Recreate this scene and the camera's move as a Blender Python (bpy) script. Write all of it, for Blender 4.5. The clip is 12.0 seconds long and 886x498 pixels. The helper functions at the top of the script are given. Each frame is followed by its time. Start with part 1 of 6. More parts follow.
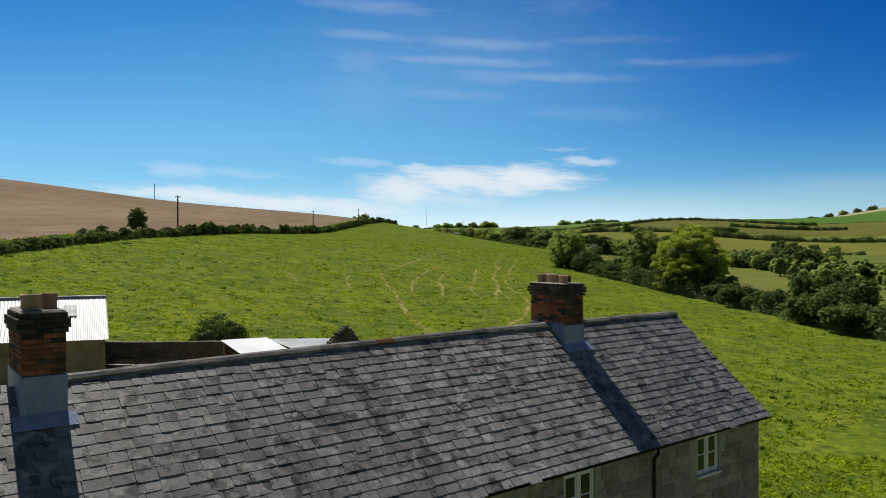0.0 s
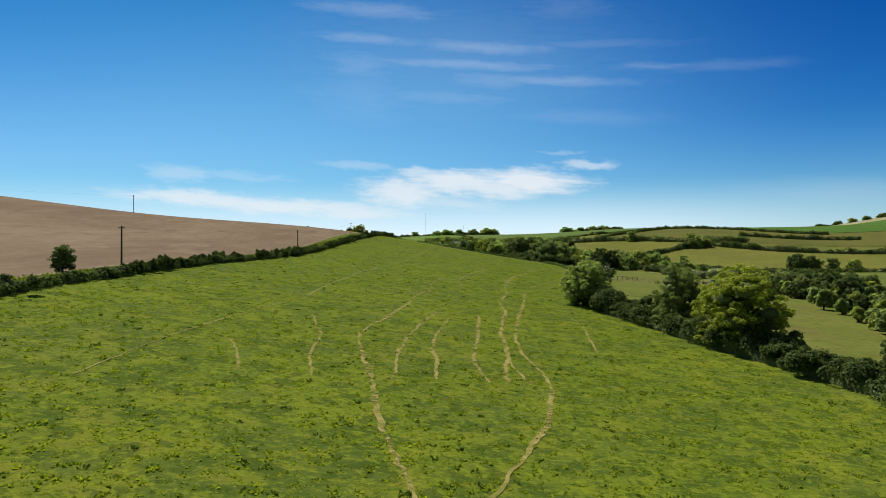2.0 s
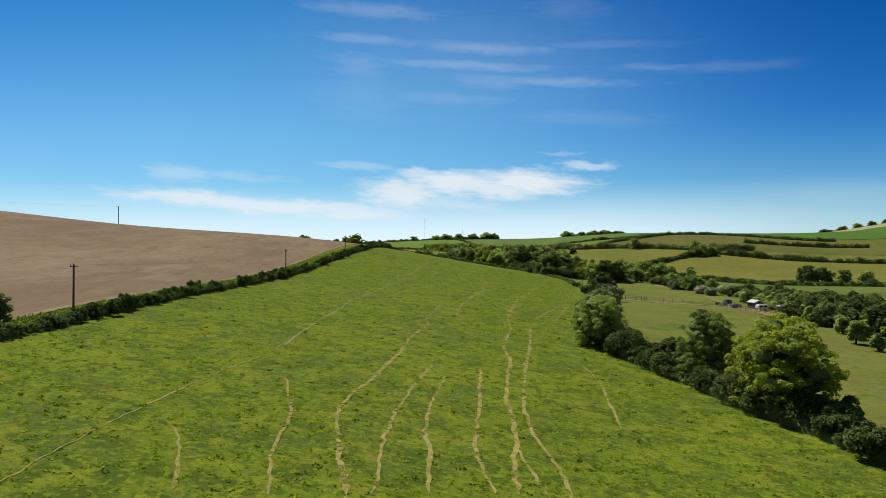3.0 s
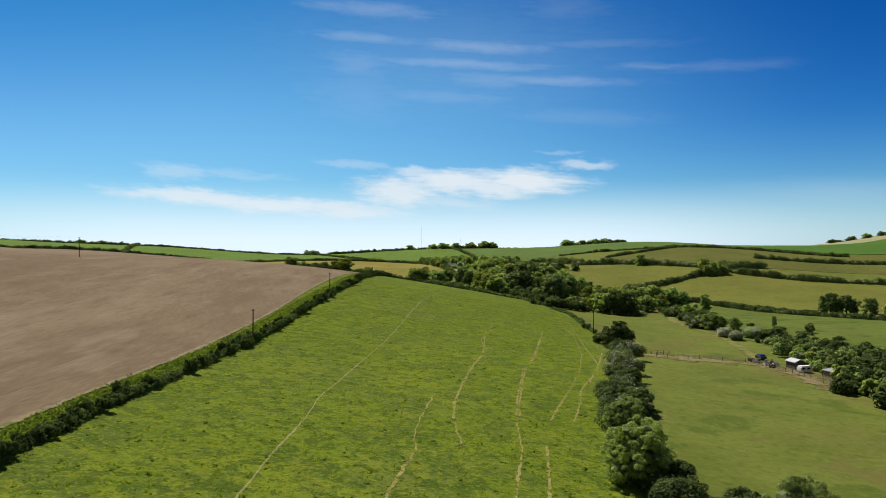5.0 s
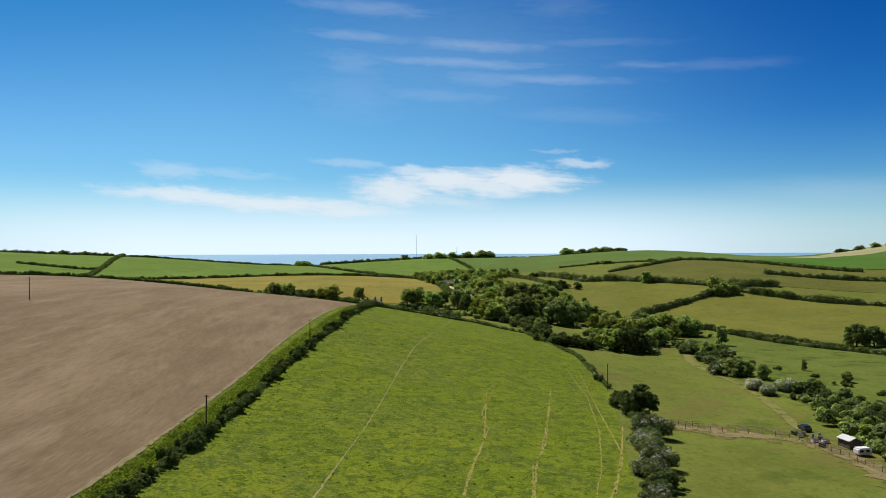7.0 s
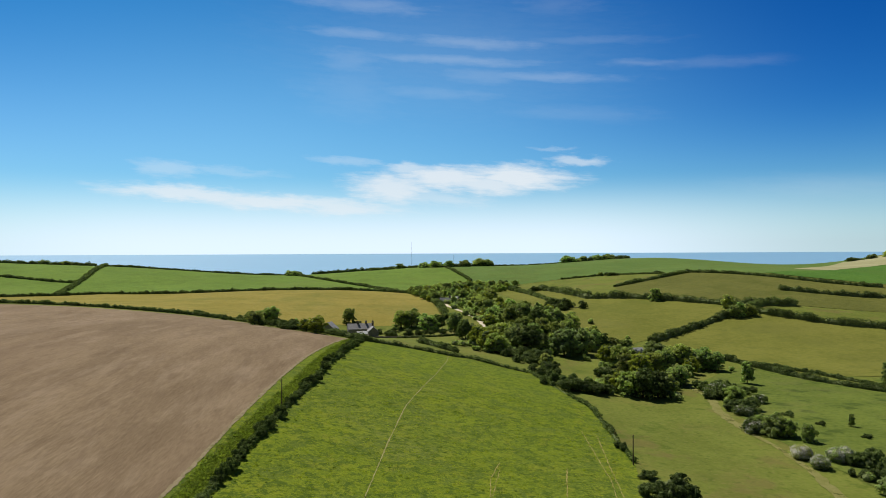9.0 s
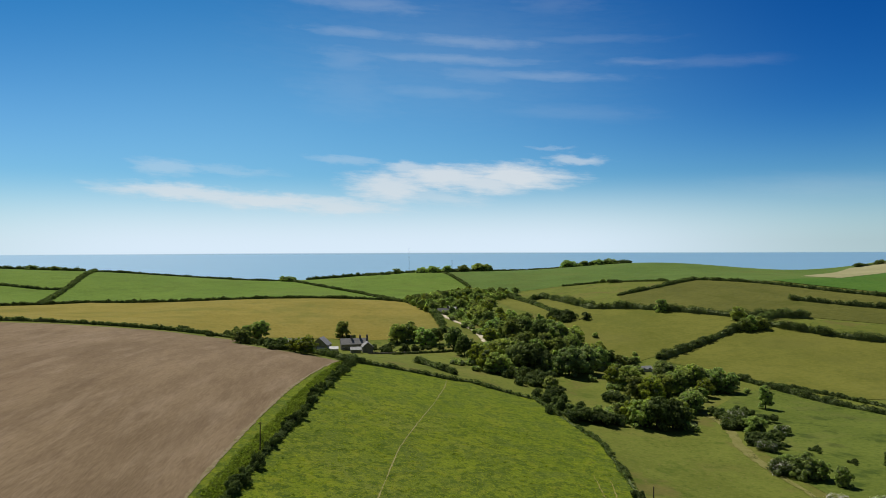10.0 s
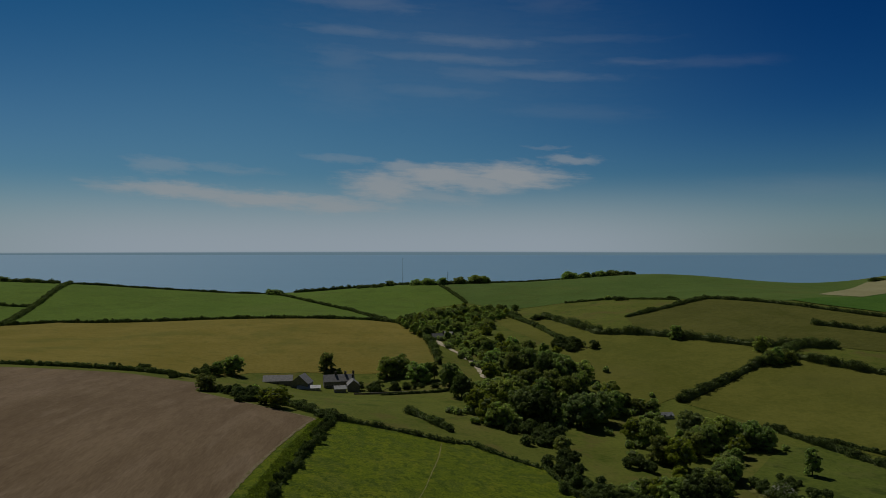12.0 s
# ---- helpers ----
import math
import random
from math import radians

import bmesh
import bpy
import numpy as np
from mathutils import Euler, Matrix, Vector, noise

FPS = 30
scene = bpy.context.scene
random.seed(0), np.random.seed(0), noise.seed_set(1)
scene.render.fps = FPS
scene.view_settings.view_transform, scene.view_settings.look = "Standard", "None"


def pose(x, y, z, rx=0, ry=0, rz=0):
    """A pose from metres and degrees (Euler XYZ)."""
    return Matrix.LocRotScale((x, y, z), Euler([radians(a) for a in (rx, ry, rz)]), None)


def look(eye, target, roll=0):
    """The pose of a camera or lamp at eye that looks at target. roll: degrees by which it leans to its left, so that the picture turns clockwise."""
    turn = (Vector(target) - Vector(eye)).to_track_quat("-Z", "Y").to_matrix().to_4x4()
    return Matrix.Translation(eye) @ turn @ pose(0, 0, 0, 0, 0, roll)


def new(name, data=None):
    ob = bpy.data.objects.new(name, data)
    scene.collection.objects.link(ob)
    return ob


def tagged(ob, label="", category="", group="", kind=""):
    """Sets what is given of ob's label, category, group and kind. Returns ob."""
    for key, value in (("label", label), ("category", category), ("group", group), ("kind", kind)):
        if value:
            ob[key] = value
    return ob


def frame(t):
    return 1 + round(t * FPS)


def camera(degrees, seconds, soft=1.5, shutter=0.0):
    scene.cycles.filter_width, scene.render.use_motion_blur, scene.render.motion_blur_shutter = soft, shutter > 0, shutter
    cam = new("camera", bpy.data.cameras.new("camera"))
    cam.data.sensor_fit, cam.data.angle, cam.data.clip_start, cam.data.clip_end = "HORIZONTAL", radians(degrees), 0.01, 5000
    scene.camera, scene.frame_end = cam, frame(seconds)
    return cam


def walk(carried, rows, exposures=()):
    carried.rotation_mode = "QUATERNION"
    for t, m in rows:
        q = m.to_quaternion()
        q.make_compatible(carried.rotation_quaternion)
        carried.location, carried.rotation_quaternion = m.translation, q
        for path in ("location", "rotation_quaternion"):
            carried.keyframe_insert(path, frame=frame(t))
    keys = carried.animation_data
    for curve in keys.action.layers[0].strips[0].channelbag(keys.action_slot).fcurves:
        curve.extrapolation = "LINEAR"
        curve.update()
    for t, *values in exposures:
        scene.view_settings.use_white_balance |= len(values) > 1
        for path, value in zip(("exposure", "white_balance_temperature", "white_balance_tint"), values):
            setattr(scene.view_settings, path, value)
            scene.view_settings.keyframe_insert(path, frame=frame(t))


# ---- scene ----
from mathutils.geometry import delaunay_2d_cdt

cam = camera(62.0, 12.0, 0.7)
ROWS = [
    (0.0, 0.0, 0.0, 9.3, -0.0, -0.15, 0.38),
    (0.5, 0.15, 4.47, 10.11, 0.0, -0.102, 0.37),
    (1.0, 0.26, 9.59, 11.23, 0.0, -0.029, 0.37),
    (1.5, 0.41, 15.09, 12.75, 0.012, 0.043, 0.34),
    (2.0, 0.59, 20.91, 14.71, 0.012, 0.103, 0.31),
    (2.5, 0.79, 27.22, 17.21, 0.012, 0.151, 0.29),
    (3.0, 0.97, 33.75, 19.94, -0.024, 0.151, 0.2),
    (5.0, 1.63, 61.27, 33.21, -0.229, 0.055, 0.09),
    (5.5, 1.79, 68.47, 36.54, -0.301, 0.019, 0.13),
    (6.0, 1.97, 75.43, 39.93, -0.361, 0.007, 0.14),
    (6.5, 2.11, 82.23, 43.17, -0.422, -0.005, 0.17),
    (7.0, 2.3, 88.99, 46.41, -0.518, -0.042, 0.19),
    (9.0, 3.02, 121.78, 58.91, -0.771, -0.222, 0.24),
    (9.5, 3.13, 131.41, 62.16, -0.868, -0.271, 0.22),
    (10.0, 3.45, 141.34, 65.31, -0.916, -0.295, 0.2),
    (10.5, 3.54, 151.41, 68.55, -1.012, -0.319, 0.14),
    (11.0, 3.77, 161.57, 71.75, -1.097, -0.343, 0.07),
    (11.5, 4.21, 171.52, 74.99, -1.157, -0.343, 0.02),
    (12.0, 4.37, 181.79, 78.32, -1.253, -0.367, -0.01),
]
EXPOSURES = [(0.0, 0.0), (9.6, -0.02), (10.0, -0.22), (10.5, -0.58), (11.0, -0.93), (11.5, -1.28), (12.0, -1.64)]
walk(cam, [(t, pose(x, y, z, 90 + pitch, roll, yaw)) for t, x, y, z, yaw, pitch, roll in ROWS], EXPOSURES)

# ---- world and sun ----
SUN_LEFT, SUN_UP = 33.0, 55.0          # degrees left of the way ahead, degrees above the horizon
sun_to = Vector((-math.sin(radians(SUN_LEFT)) * math.cos(radians(SUN_UP)), math.cos(radians(SUN_LEFT)) * math.cos(radians(SUN_UP)), math.sin(radians(SUN_UP))))
sun = new("sun", bpy.data.lights.new("sun", "SUN"))
sun.data.energy, sun.data.angle, sun.data.color = 5.0, radians(0.53), (1.0, 0.95, 0.87)
sun.matrix_world = look((0, 0, 200), Vector((0, 0, 200)) - sun_to)


class Nodes:
    """A small writer for node trees."""

    def __init__(self, tree):
        self.t = tree
        tree.nodes.clear()

    def add(self, kind, ins=None):
        n = self.t.nodes.new(kind)
        for k, v in (ins or {}).items():
            self.put(n.inputs[k], v)
        return n

    def put(self, socket, v):
        if isinstance(v, bpy.types.NodeSocket):
            self.t.links.new(v, socket)
        else:
            socket.default_value = v

    def math(self, op, a, b=0.0, c=0.0, clamp=False):
        n = self.add("ShaderNodeMath", {0: a, 1: b, 2: c})
        n.operation, n.use_clamp = op, clamp
        return n.outputs[0]

    def vec(self, op, a, b=(0, 0, 0)):
        n = self.add("ShaderNodeVectorMath", {0: a, 1: b})
        n.operation = op
        return n.outputs[0]

    def smooth(self, v, lo, hi, a=0.0, b=1.0):
        n = self.add("ShaderNodeMapRange", {0: v, 1: lo, 2: hi, 3: a, 4: b})
        n.interpolation_type = "SMOOTHSTEP"
        return n.outputs[0]

    def mix(self, fac, a, b, mode="MIX"):
        n = self.add("ShaderNodeMix")
        n.data_type, n.blend_type = "RGBA", mode
        self.put(n.inputs[0], fac)
        for s, v in ((n.inputs[6], a), (n.inputs[7], b)):
            self.put(s, v if isinstance(v, bpy.types.NodeSocket) else (*v, 1)[:4])
        return n.outputs[2]

    def noise(self, vector, scale, detail=4.0, rough=0.55, color=False):
        n = self.add("ShaderNodeTexNoise", {"Vector": vector, "Scale": scale, "Detail": detail, "Roughness": rough})
        return n.outputs[1 if color else 0]


def build_world():
    w = bpy.data.worlds.new("sky")
    scene.world = w
    w.use_nodes = True
    g = Nodes(w.node_tree)
    way = g.add("ShaderNodeTexCoord").outputs["Generated"]
    xyz = g.add("ShaderNodeSeparateXYZ", {0: way}).outputs
    up = g.math("MAXIMUM", xyz[2], 0.004)
    high = g.add("ShaderNodeCombineXYZ", {0: xyz[0], 1: xyz[1], 2: up}).outputs[0]
    air = g.add("ShaderNodeTexSky")
    air.sky_type, air.sun_disc, air.sun_elevation, air.sun_rotation = "NISHITA", False, radians(SUN_UP), radians(-SUN_LEFT)
    air.altitude, air.air_density, air.dust_density, air.ozone_density = 100.0, 1.0, 0.4, 2.5
    g.put(air.inputs[0], high)
    sky = air.outputs[0]
    az = g.math("MULTIPLY", g.math("ARCTAN2", xyz[0], xyz[1]), 57.2958)
    el = g.math("MULTIPLY", g.math("ARCSINE", xyz[2]), 57.2958)
    # deep polarised blue away from the sun, high up
    deep = g.mix(g.smooth(el, -3.0, 19.0), (0.54, 0.87, 1.10), (0.062, 0.41, 0.76))
    # above the view the sky is dimmed to weaken its fill light
    deep = g.mix(g.smooth(el, 19.0, 60.0), deep, (0.060, 0.125, 0.180))
    side = g.mix(g.smooth(az, -22.0, 34.0), (1.22, 1.14, 1.06), (0.30, 0.66, 0.90))
    side = g.mix(g.smooth(el, 1.0, 11.0), (0.92, 0.98, 1.0), side)
    sky = g.mix(1.0, g.mix(1.0, sky, deep, "MULTIPLY"), side, "MULTIPLY")
    # the unseen sky to the sides and behind is dimmed to deepen shade
    away = g.smooth(g.math("ABSOLUTE", az), 40.0, 80.0)
    sky = g.mix(away, sky, g.mix(1.0, air.outputs[0], (0.27, 0.30, 0.33), "MULTIPLY"))
    # clouds: soft ovals in degrees of azimuth and elevation, drawn out and frayed by noise, all leaning a little down to the right
    lean = g.math("ADD", el, g.math("MULTIPLY", az, 0.055))
    flat = g.add("ShaderNodeCombineXYZ", {0: az, 1: lean, 2: 0.0}).outputs[0]
    grain = g.vec("MULTIPLY", flat, (1.0, 3.4, 1.0))
    bend = g.vec("SUBTRACT", g.noise(grain, 0.34, 5.0, 0.6, color=True), (0.5, 0.5, 0.5))
    loose = g.vec("ADD", flat, g.vec("MULTIPLY", bend, (4.6, 1.5, 0.0)))
    drift = g.vec("ADD", flat, g.vec("MULTIPLY", bend, (6.0, 0.6, 0.0)))
    fray = g.noise(g.vec("MULTIPLY", grain, (0.55, 1.0, 1.0)), 1.1, 6.0, 0.6)

    def cloud_cover(rows, place, lo, hi, thin, strength):
        cover = 0.0
        for a, e, wa, we, k in rows:
            off = g.vec("MULTIPLY", g.vec("SUBTRACT", place, (a, e + 0.055 * a, 0.0)), (1.0 / wa, 1.0 / we, 0.0))
            dot = g.add("ShaderNodeVectorMath", {0: off, 1: off})
            dot.operation = "DOT_PRODUCT"
            near = g.math("ADD", g.math("SUBTRACT", 1.0, g.math("SQRT", dot.outputs["Value"])), g.math("MULTIPLY", g.math("SUBTRACT", fray, 0.5), thin))
            cover = g.math("MAXIMUM", cover, g.smooth(near, lo, hi, 0.0, k * strength))
        return cover

    banks = [(-3.2, 4.5, 3.4, 1.15, 0.85), (-1.4, 5.9, 2.6, 0.55, 0.62), (1.0, 5.2, 4.4, 0.95, 0.92), (6.4, 5.3, 4.5, 1.0, 0.95), (4.0, 4.7, 3.6, 0.8, 0.85), (0.2, 3.7, 4.2, 0.6, 0.4),
             (-18.4, 3.95, 5.6, 0.62, 0.80), (-12.6, 3.5, 6.2, 0.66, 0.80), (-7.6, 3.15, 5.0, 0.62, 0.72), (11.1, 6.5, 2.3, 0.42, 0.52), (9.4, 7.35, 1.6, 0.2, 0.2), (-19.9, 5.7, 2.2, 0.65, 0.30), (-15.6, 5.6, 3.6, 0.4, 0.18), (-6.6, 6.5, 2.5, 0.4, 0.24)]
    veils = [(-5.0, 18.0, 4.6, 0.55, 0.30), (-5.6, 16.0, 3.8, 0.38, 0.30), (2.9, 15.4, 5.2, 0.48, 0.34), (-6.2, 14.1, 2.2, 1.0, 0.20), (1.6, 14.15, 6.4, 0.36, 0.34), (3.8, 12.9, 3.0, 0.6, 0.22), (8.2, 12.8, 5.4, 0.34, 0.30), (15.6, 13.5, 2.2, 0.26, 0.20),
             (0.7, 11.7, 4.4, 0.5, 0.18), (-6.0, 12.0, 3.4, 1.9, 0.12), (9.3, 17.9, 3.0, 0.8, 0.12), (11.6, 15.3, 5.2, 0.3, 0.14), (20.6, 13.1, 4.4, 0.35, 0.12), (11.0, 10.0, 5.0, 0.55, 0.12), (1.0, 15.0, 11.0, 4.2, 0.09), (28.5, 4.0, 5.0, 0.7, 0.14)]
    cover = g.math("MAXIMUM", cloud_cover(banks, loose, -0.38, 0.70, 0.8, 0.92), cloud_cover(veils, drift, -0.75, 1.0, 0.95, 0.55))
    haze = g.math("MULTIPLY", g.smooth(g.math("ABSOLUTE", g.math("ADD", az, 5.0)), 36.0, 4.0), g.math("MULTIPLY", g.smooth(el, -4.0, 9.0), g.smooth(el, 24.0, 10.0, 0.0, 0.24)))
    sky = g.mix(haze, sky, (2.4, 6.3, 9.0))
    low = g.math("MULTIPLY", g.smooth(el, 5.6, -0.2), g.smooth(g.math("ABSOLUTE", g.math("ADD", az, 6.0)), 14.0, 40.0, 0.95, 0.36))
    sky = g.mix(low, sky, (8.3, 9.8, 11.3))
    sky = g.mix(cover, sky, (8.3, 8.8, 9.2))
    sky = g.mix(g.smooth(el, -0.52, -0.66), sky, (3.2, 5.0, 6.2))
    back = g.add("ShaderNodeBackground", {0: sky, 1: 0.1})
    g.add("ShaderNodeOutputWorld", {0: back.outputs[0]})


build_world()


# ---- materials ----
def material(name, colours, scale=1.0, rough=0.9, bump=0.2, fine=12.0, metal=0.0, patches=None, island=0.0, each=0.0, spec=0.3, stretch=(1, 1, 1), through_light=0.0, sheen=None, broken=0.0, hue=0.0):
    """colours: dark and light of the grain. patches: a colour, the scale, the amount and perhaps the edge of larger stains. island, each: how far loose pieces and objects vary."""
    m = bpy.data.materials.new(name)
    m.use_nodes = True
    g = Nodes(m.node_tree)
    at = g.vec("MULTIPLY", g.add("ShaderNodeNewGeometry").outputs["Position"], stretch)
    big = g.noise(at, scale, 5.0, 0.6)
    small = g.noise(at, scale * fine, 3.0, 0.6)
    c = g.mix(g.smooth(g.math("ADD", g.math("MULTIPLY", big, 0.6), g.math("MULTIPLY", small, 0.4)), 0.32, 0.68), colours[0], colours[1])
    for colour, s, amount, *edge in patches or ():
        lo, hi = edge or (0.50, 0.68)
        c = g.mix(g.math("MULTIPLY", g.smooth(g.noise(at, s, 5.0, 0.62), lo, hi), amount), c, colour)
    if island:
        v = g.smooth(g.add("ShaderNodeNewGeometry").outputs["Random Per Island"], 0, 1, 1 - island, 1 + island)
        c = g.mix(1.0, c, g.add("ShaderNodeCombineXYZ", {0: v, 1: v, 2: v}).outputs[0], "MULTIPLY")
    if each:
        v = g.smooth(g.add("ShaderNodeObjectInfo").outputs["Random"], 0, 1, 1 - each, 1 + each)
        c = g.mix(1.0, c, g.add("ShaderNodeCombineXYZ", {0: v, 1: v, 2: v}).outputs[0], "MULTIPLY")
    if hue:                                     # some trees yellower, some bluer
        other = g.math("FRACT", g.math("MULTIPLY", g.add("ShaderNodeObjectInfo").outputs["Random"], 7.13))
        c = g.mix(1.0, c, g.mix(other, (1 + hue, 1.0, 1 - 1.4 * hue), (1 - 0.8 * hue, 1.0, 1 + 0.3 * hue)), "MULTIPLY")
    b = g.add("ShaderNodeBsdfPrincipled", {"Base Color": c, "Roughness": rough, "Metallic": metal, "Specular IOR Level": spec})
    if sheen:
        g.put(b.inputs["Sheen Weight"], sheen[0])
        g.put(b.inputs["Sheen Roughness"], 0.4)
        g.put(b.inputs["Sheen Tint"], (*sheen[1], 1.0))
    if bump:
        h = g.math("ADD", big, g.math("MULTIPLY", small, 0.5))
        g.put(b.inputs["Normal"], g.add("ShaderNodeBump", {"Height": h, "Strength": bump, "Distance": 0.5 / scale}).outputs[0])
    out = b.outputs[0]
    if through_light:
        t = g.add("ShaderNodeBsdfTranslucent", {0: g.mix(1.0, c, (1.42, 1.54, 0.84), "MULTIPLY")})
        out = g.add("ShaderNodeMixShader", {0: through_light, 1: out, 2: t.outputs[0]}).outputs[0]
    if broken:                                  # worn through in places only: what lies below shows in the gaps
        gap = g.math("ADD", g.math("MULTIPLY", g.noise(at, 0.22, 3.0), 0.6), g.math("MULTIPLY", g.noise(at, 2.2, 3.0), 0.4))
        out = g.add("ShaderNodeMixShader", {0: g.smooth(gap, broken - 0.08, broken + 0.07), 1: g.add("ShaderNodeBsdfTransparent").outputs[0], 2: out}).outputs[0]
    g.add("ShaderNodeOutputMaterial", {0: out})
    return m


MEADOW = material("meadow_grass", [(0.088, 0.126, 0.010), (0.150, 0.194, 0.014)], 0.09, 0.95, 0.12, 26.0, spec=0.03, sheen=(0.24, (0.66, 0.74, 0.10)),
                  patches=[((0.205, 0.225, 0.020), 0.05, 0.45), ((0.105, 0.135, 0.030), 0.02, 0.45), ((0.150, 0.145, 0.056), 0.034, 0.30, 0.55, 0.70), ((0.076, 0.106, 0.022), 0.11, 0.65, 0.50, 0.60),
                           ((0.200, 0.232, 0.015), 0.30, 0.5, 0.51, 0.60), ((0.052, 0.086, 0.011), 0.40, 0.85, 0.52, 0.57), ((0.165, 0.140, 0.034), 0.3, 0.25, 0.56, 0.66), ((0.050, 0.082, 0.010), 1.15, 0.62, 0.53, 0.59),
                           ((0.215, 0.252, 0.018), 1.7, 0.55, 0.53, 0.60), ((0.046, 0.076, 0.009), 3.0, 0.38, 0.54, 0.60)])
PASTURE = material("pasture_grass", [(0.108, 0.130, 0.021), (0.158, 0.182, 0.033)], 0.05, 0.95, 0.08, 16.0, spec=0.05,
                   patches=[((0.062, 0.100, 0.012), 0.07, 0.6, 0.56, 0.64), ((0.172, 0.160, 0.042), 0.03, 0.55), ((0.054, 0.088, 0.012), 0.5, 0.5, 0.53, 0.68), ((0.150, 0.122, 0.040), 0.045, 0.6, 0.54, 0.66), ((0.19, 0.17, 0.05), 0.9, 0.4, 0.56, 0.66)])
HAY = material("dry_pasture", [(0.208, 0.174, 0.031), (0.272, 0.225, 0.053)], 0.03, 0.95, 0.15, 16.0,
               patches=[((0.125, 0.140, 0.024), 0.02, 0.5), ((0.230, 0.208, 0.055), 0.008, 0.4), ((0.11, 0.12, 0.02), 0.14, 0.3)], spec=0.05)
HAY_GREEN = material("grazed_pasture", [(0.124, 0.134, 0.022), (0.176, 0.178, 0.035)], 0.03, 0.95, 0.12, 16.0,
                     patches=[((0.100, 0.122, 0.020), 0.02, 0.5), ((0.190, 0.176, 0.045), 0.010, 0.4), ((0.088, 0.104, 0.018), 0.14, 0.3)], spec=0.05)
LEY_OLD = material("older_grass", [(0.088, 0.144, 0.030), (0.120, 0.184, 0.042)], 0.02, 0.95, 0.12, 16.0, patches=[((0.135, 0.160, 0.040), 0.012, 0.5), ((0.085, 0.115, 0.024), 0.05, 0.4)], spec=0.05)
LUSH = material("lush_pasture", [(0.090, 0.122, 0.020), (0.136, 0.168, 0.030)], 0.04, 0.95, 0.12, 16.0,
                patches=[((0.040, 0.066, 0.012), 0.09, 0.7, 0.54, 0.66), ((0.135, 0.140, 0.040), 0.05, 0.4), ((0.050, 0.080, 0.012), 0.5, 0.5, 0.53, 0.66)], spec=0.05)
LEY = material("young_grass", [(0.108, 0.176, 0.027), (0.145, 0.222, 0.036)], 0.02, 0.95, 0.15, 16.0, patches=[((0.135, 0.175, 0.038), 0.012, 0.45), ((0.085, 0.125, 0.02), 0.05, 0.4)], spec=0.05)
CORN = material("young_corn", [(0.060, 0.135, 0.020), (0.088, 0.175, 0.028)], 0.02, 0.95, 0.15, 16.0, patches=[((0.085, 0.140, 0.025), 0.015, 0.4)], spec=0.05)
OLIVE = material("rough_grazing", [(0.094, 0.102, 0.021), (0.138, 0.140, 0.032)], 0.02, 0.95, 0.2, 16.0, patches=[((0.08, 0.095, 0.015), 0.03, 0.5)], spec=0.05)
SOIL = material("ploughed_soil", [(0.160, 0.114, 0.066), (0.245, 0.180, 0.109)], 0.07, 0.95, 0.18, 24.0, stretch=(1.0, 0.2, 1.0),
                patches=[((0.165, 0.113, 0.070), 0.014, 0.6), ((0.285, 0.215, 0.145), 0.020, 0.45), ((0.29, 0.22, 0.145), 0.16, 0.45), ((0.138, 0.096, 0.056), 0.30, 0.45), ((0.14, 0.097, 0.06), 0.9, 0.3)], spec=0.05)
YARD_GRASS = material("yard_grass", [(0.255, 0.230, 0.026), (0.380, 0.330, 0.058)], 0.4, 0.95, 0.3, 8.0, spec=0.05, patches=[((0.16, 0.18, 0.018), 0.5, 0.5), ((0.34, 0.26, 0.09), 1.6, 0.4)])
STUBBLE = material("pale_stubble", [(0.27, 0.26, 0.125), (0.35, 0.33, 0.18)], 0.02, 0.95, 0.1, spec=0.05)
EARTH = material("bare_earth", [(0.19, 0.155, 0.070), (0.28, 0.225, 0.115)], 0.8, 0.95, 0.3, spec=0.05, patches=[((0.13, 0.135, 0.02), 0.5, 0.6)], broken=0.42)
DRY = material("straw_path", [(0.20, 0.19, 0.035), (0.39, 0.325, 0.12)], 1.2, 0.95, 0.3, 6.0, spec=0.05, patches=[((0.10, 0.14, 0.008), 0.45, 0.75)], broken=0.40)
TRACK = material("grass_track", [(0.165, 0.166, 0.044), (0.230, 0.216, 0.076)], 0.4, 0.95, 0.3, spec=0.05, broken=0.40)
WORN = material("trampled_grass", [(0.150, 0.128, 0.048), (0.205, 0.170, 0.080)], 0.5, 0.95, 0.2, spec=0.05, broken=0.52)
CHALK = material("chalk_lane", [(0.50, 0.43, 0.30), (0.62, 0.55, 0.42)], 0.5, 0.95, 0.2, spec=0.05)
LEAF = material("leaves", [(0.230, 0.278, 0.108), (0.365, 0.425, 0.166)], 0.5, 0.75, 0.0, 6.0, island=0.4, each=0.3, hue=0.10, through_light=0.58, spec=0.08)
LEAF_BRIGHT = material("spring_leaves", [(0.215, 0.246, 0.042), (0.350, 0.378, 0.068)], 0.5, 0.75, 0.0, 6.0, island=0.4, each=0.15, through_light=0.52, spec=0.08)
LEAF_GREY = material("willow_leaves", [(0.240, 0.282, 0.124), (0.355, 0.402, 0.186)], 0.5, 0.75, 0.0, 6.0, island=0.35, each=0.2, hue=0.10, through_light=0.54, spec=0.08)
# darker leaf tone for hedges, thorns, bushes and some trees
LEAF_DARK = material("dark_leaves", [(0.076, 0.106, 0.034), (0.148, 0.192, 0.060)], 0.4, 0.75, 0.0, 6.0, island=0.45, each=0.2, through_light=0.38, spec=0.08)
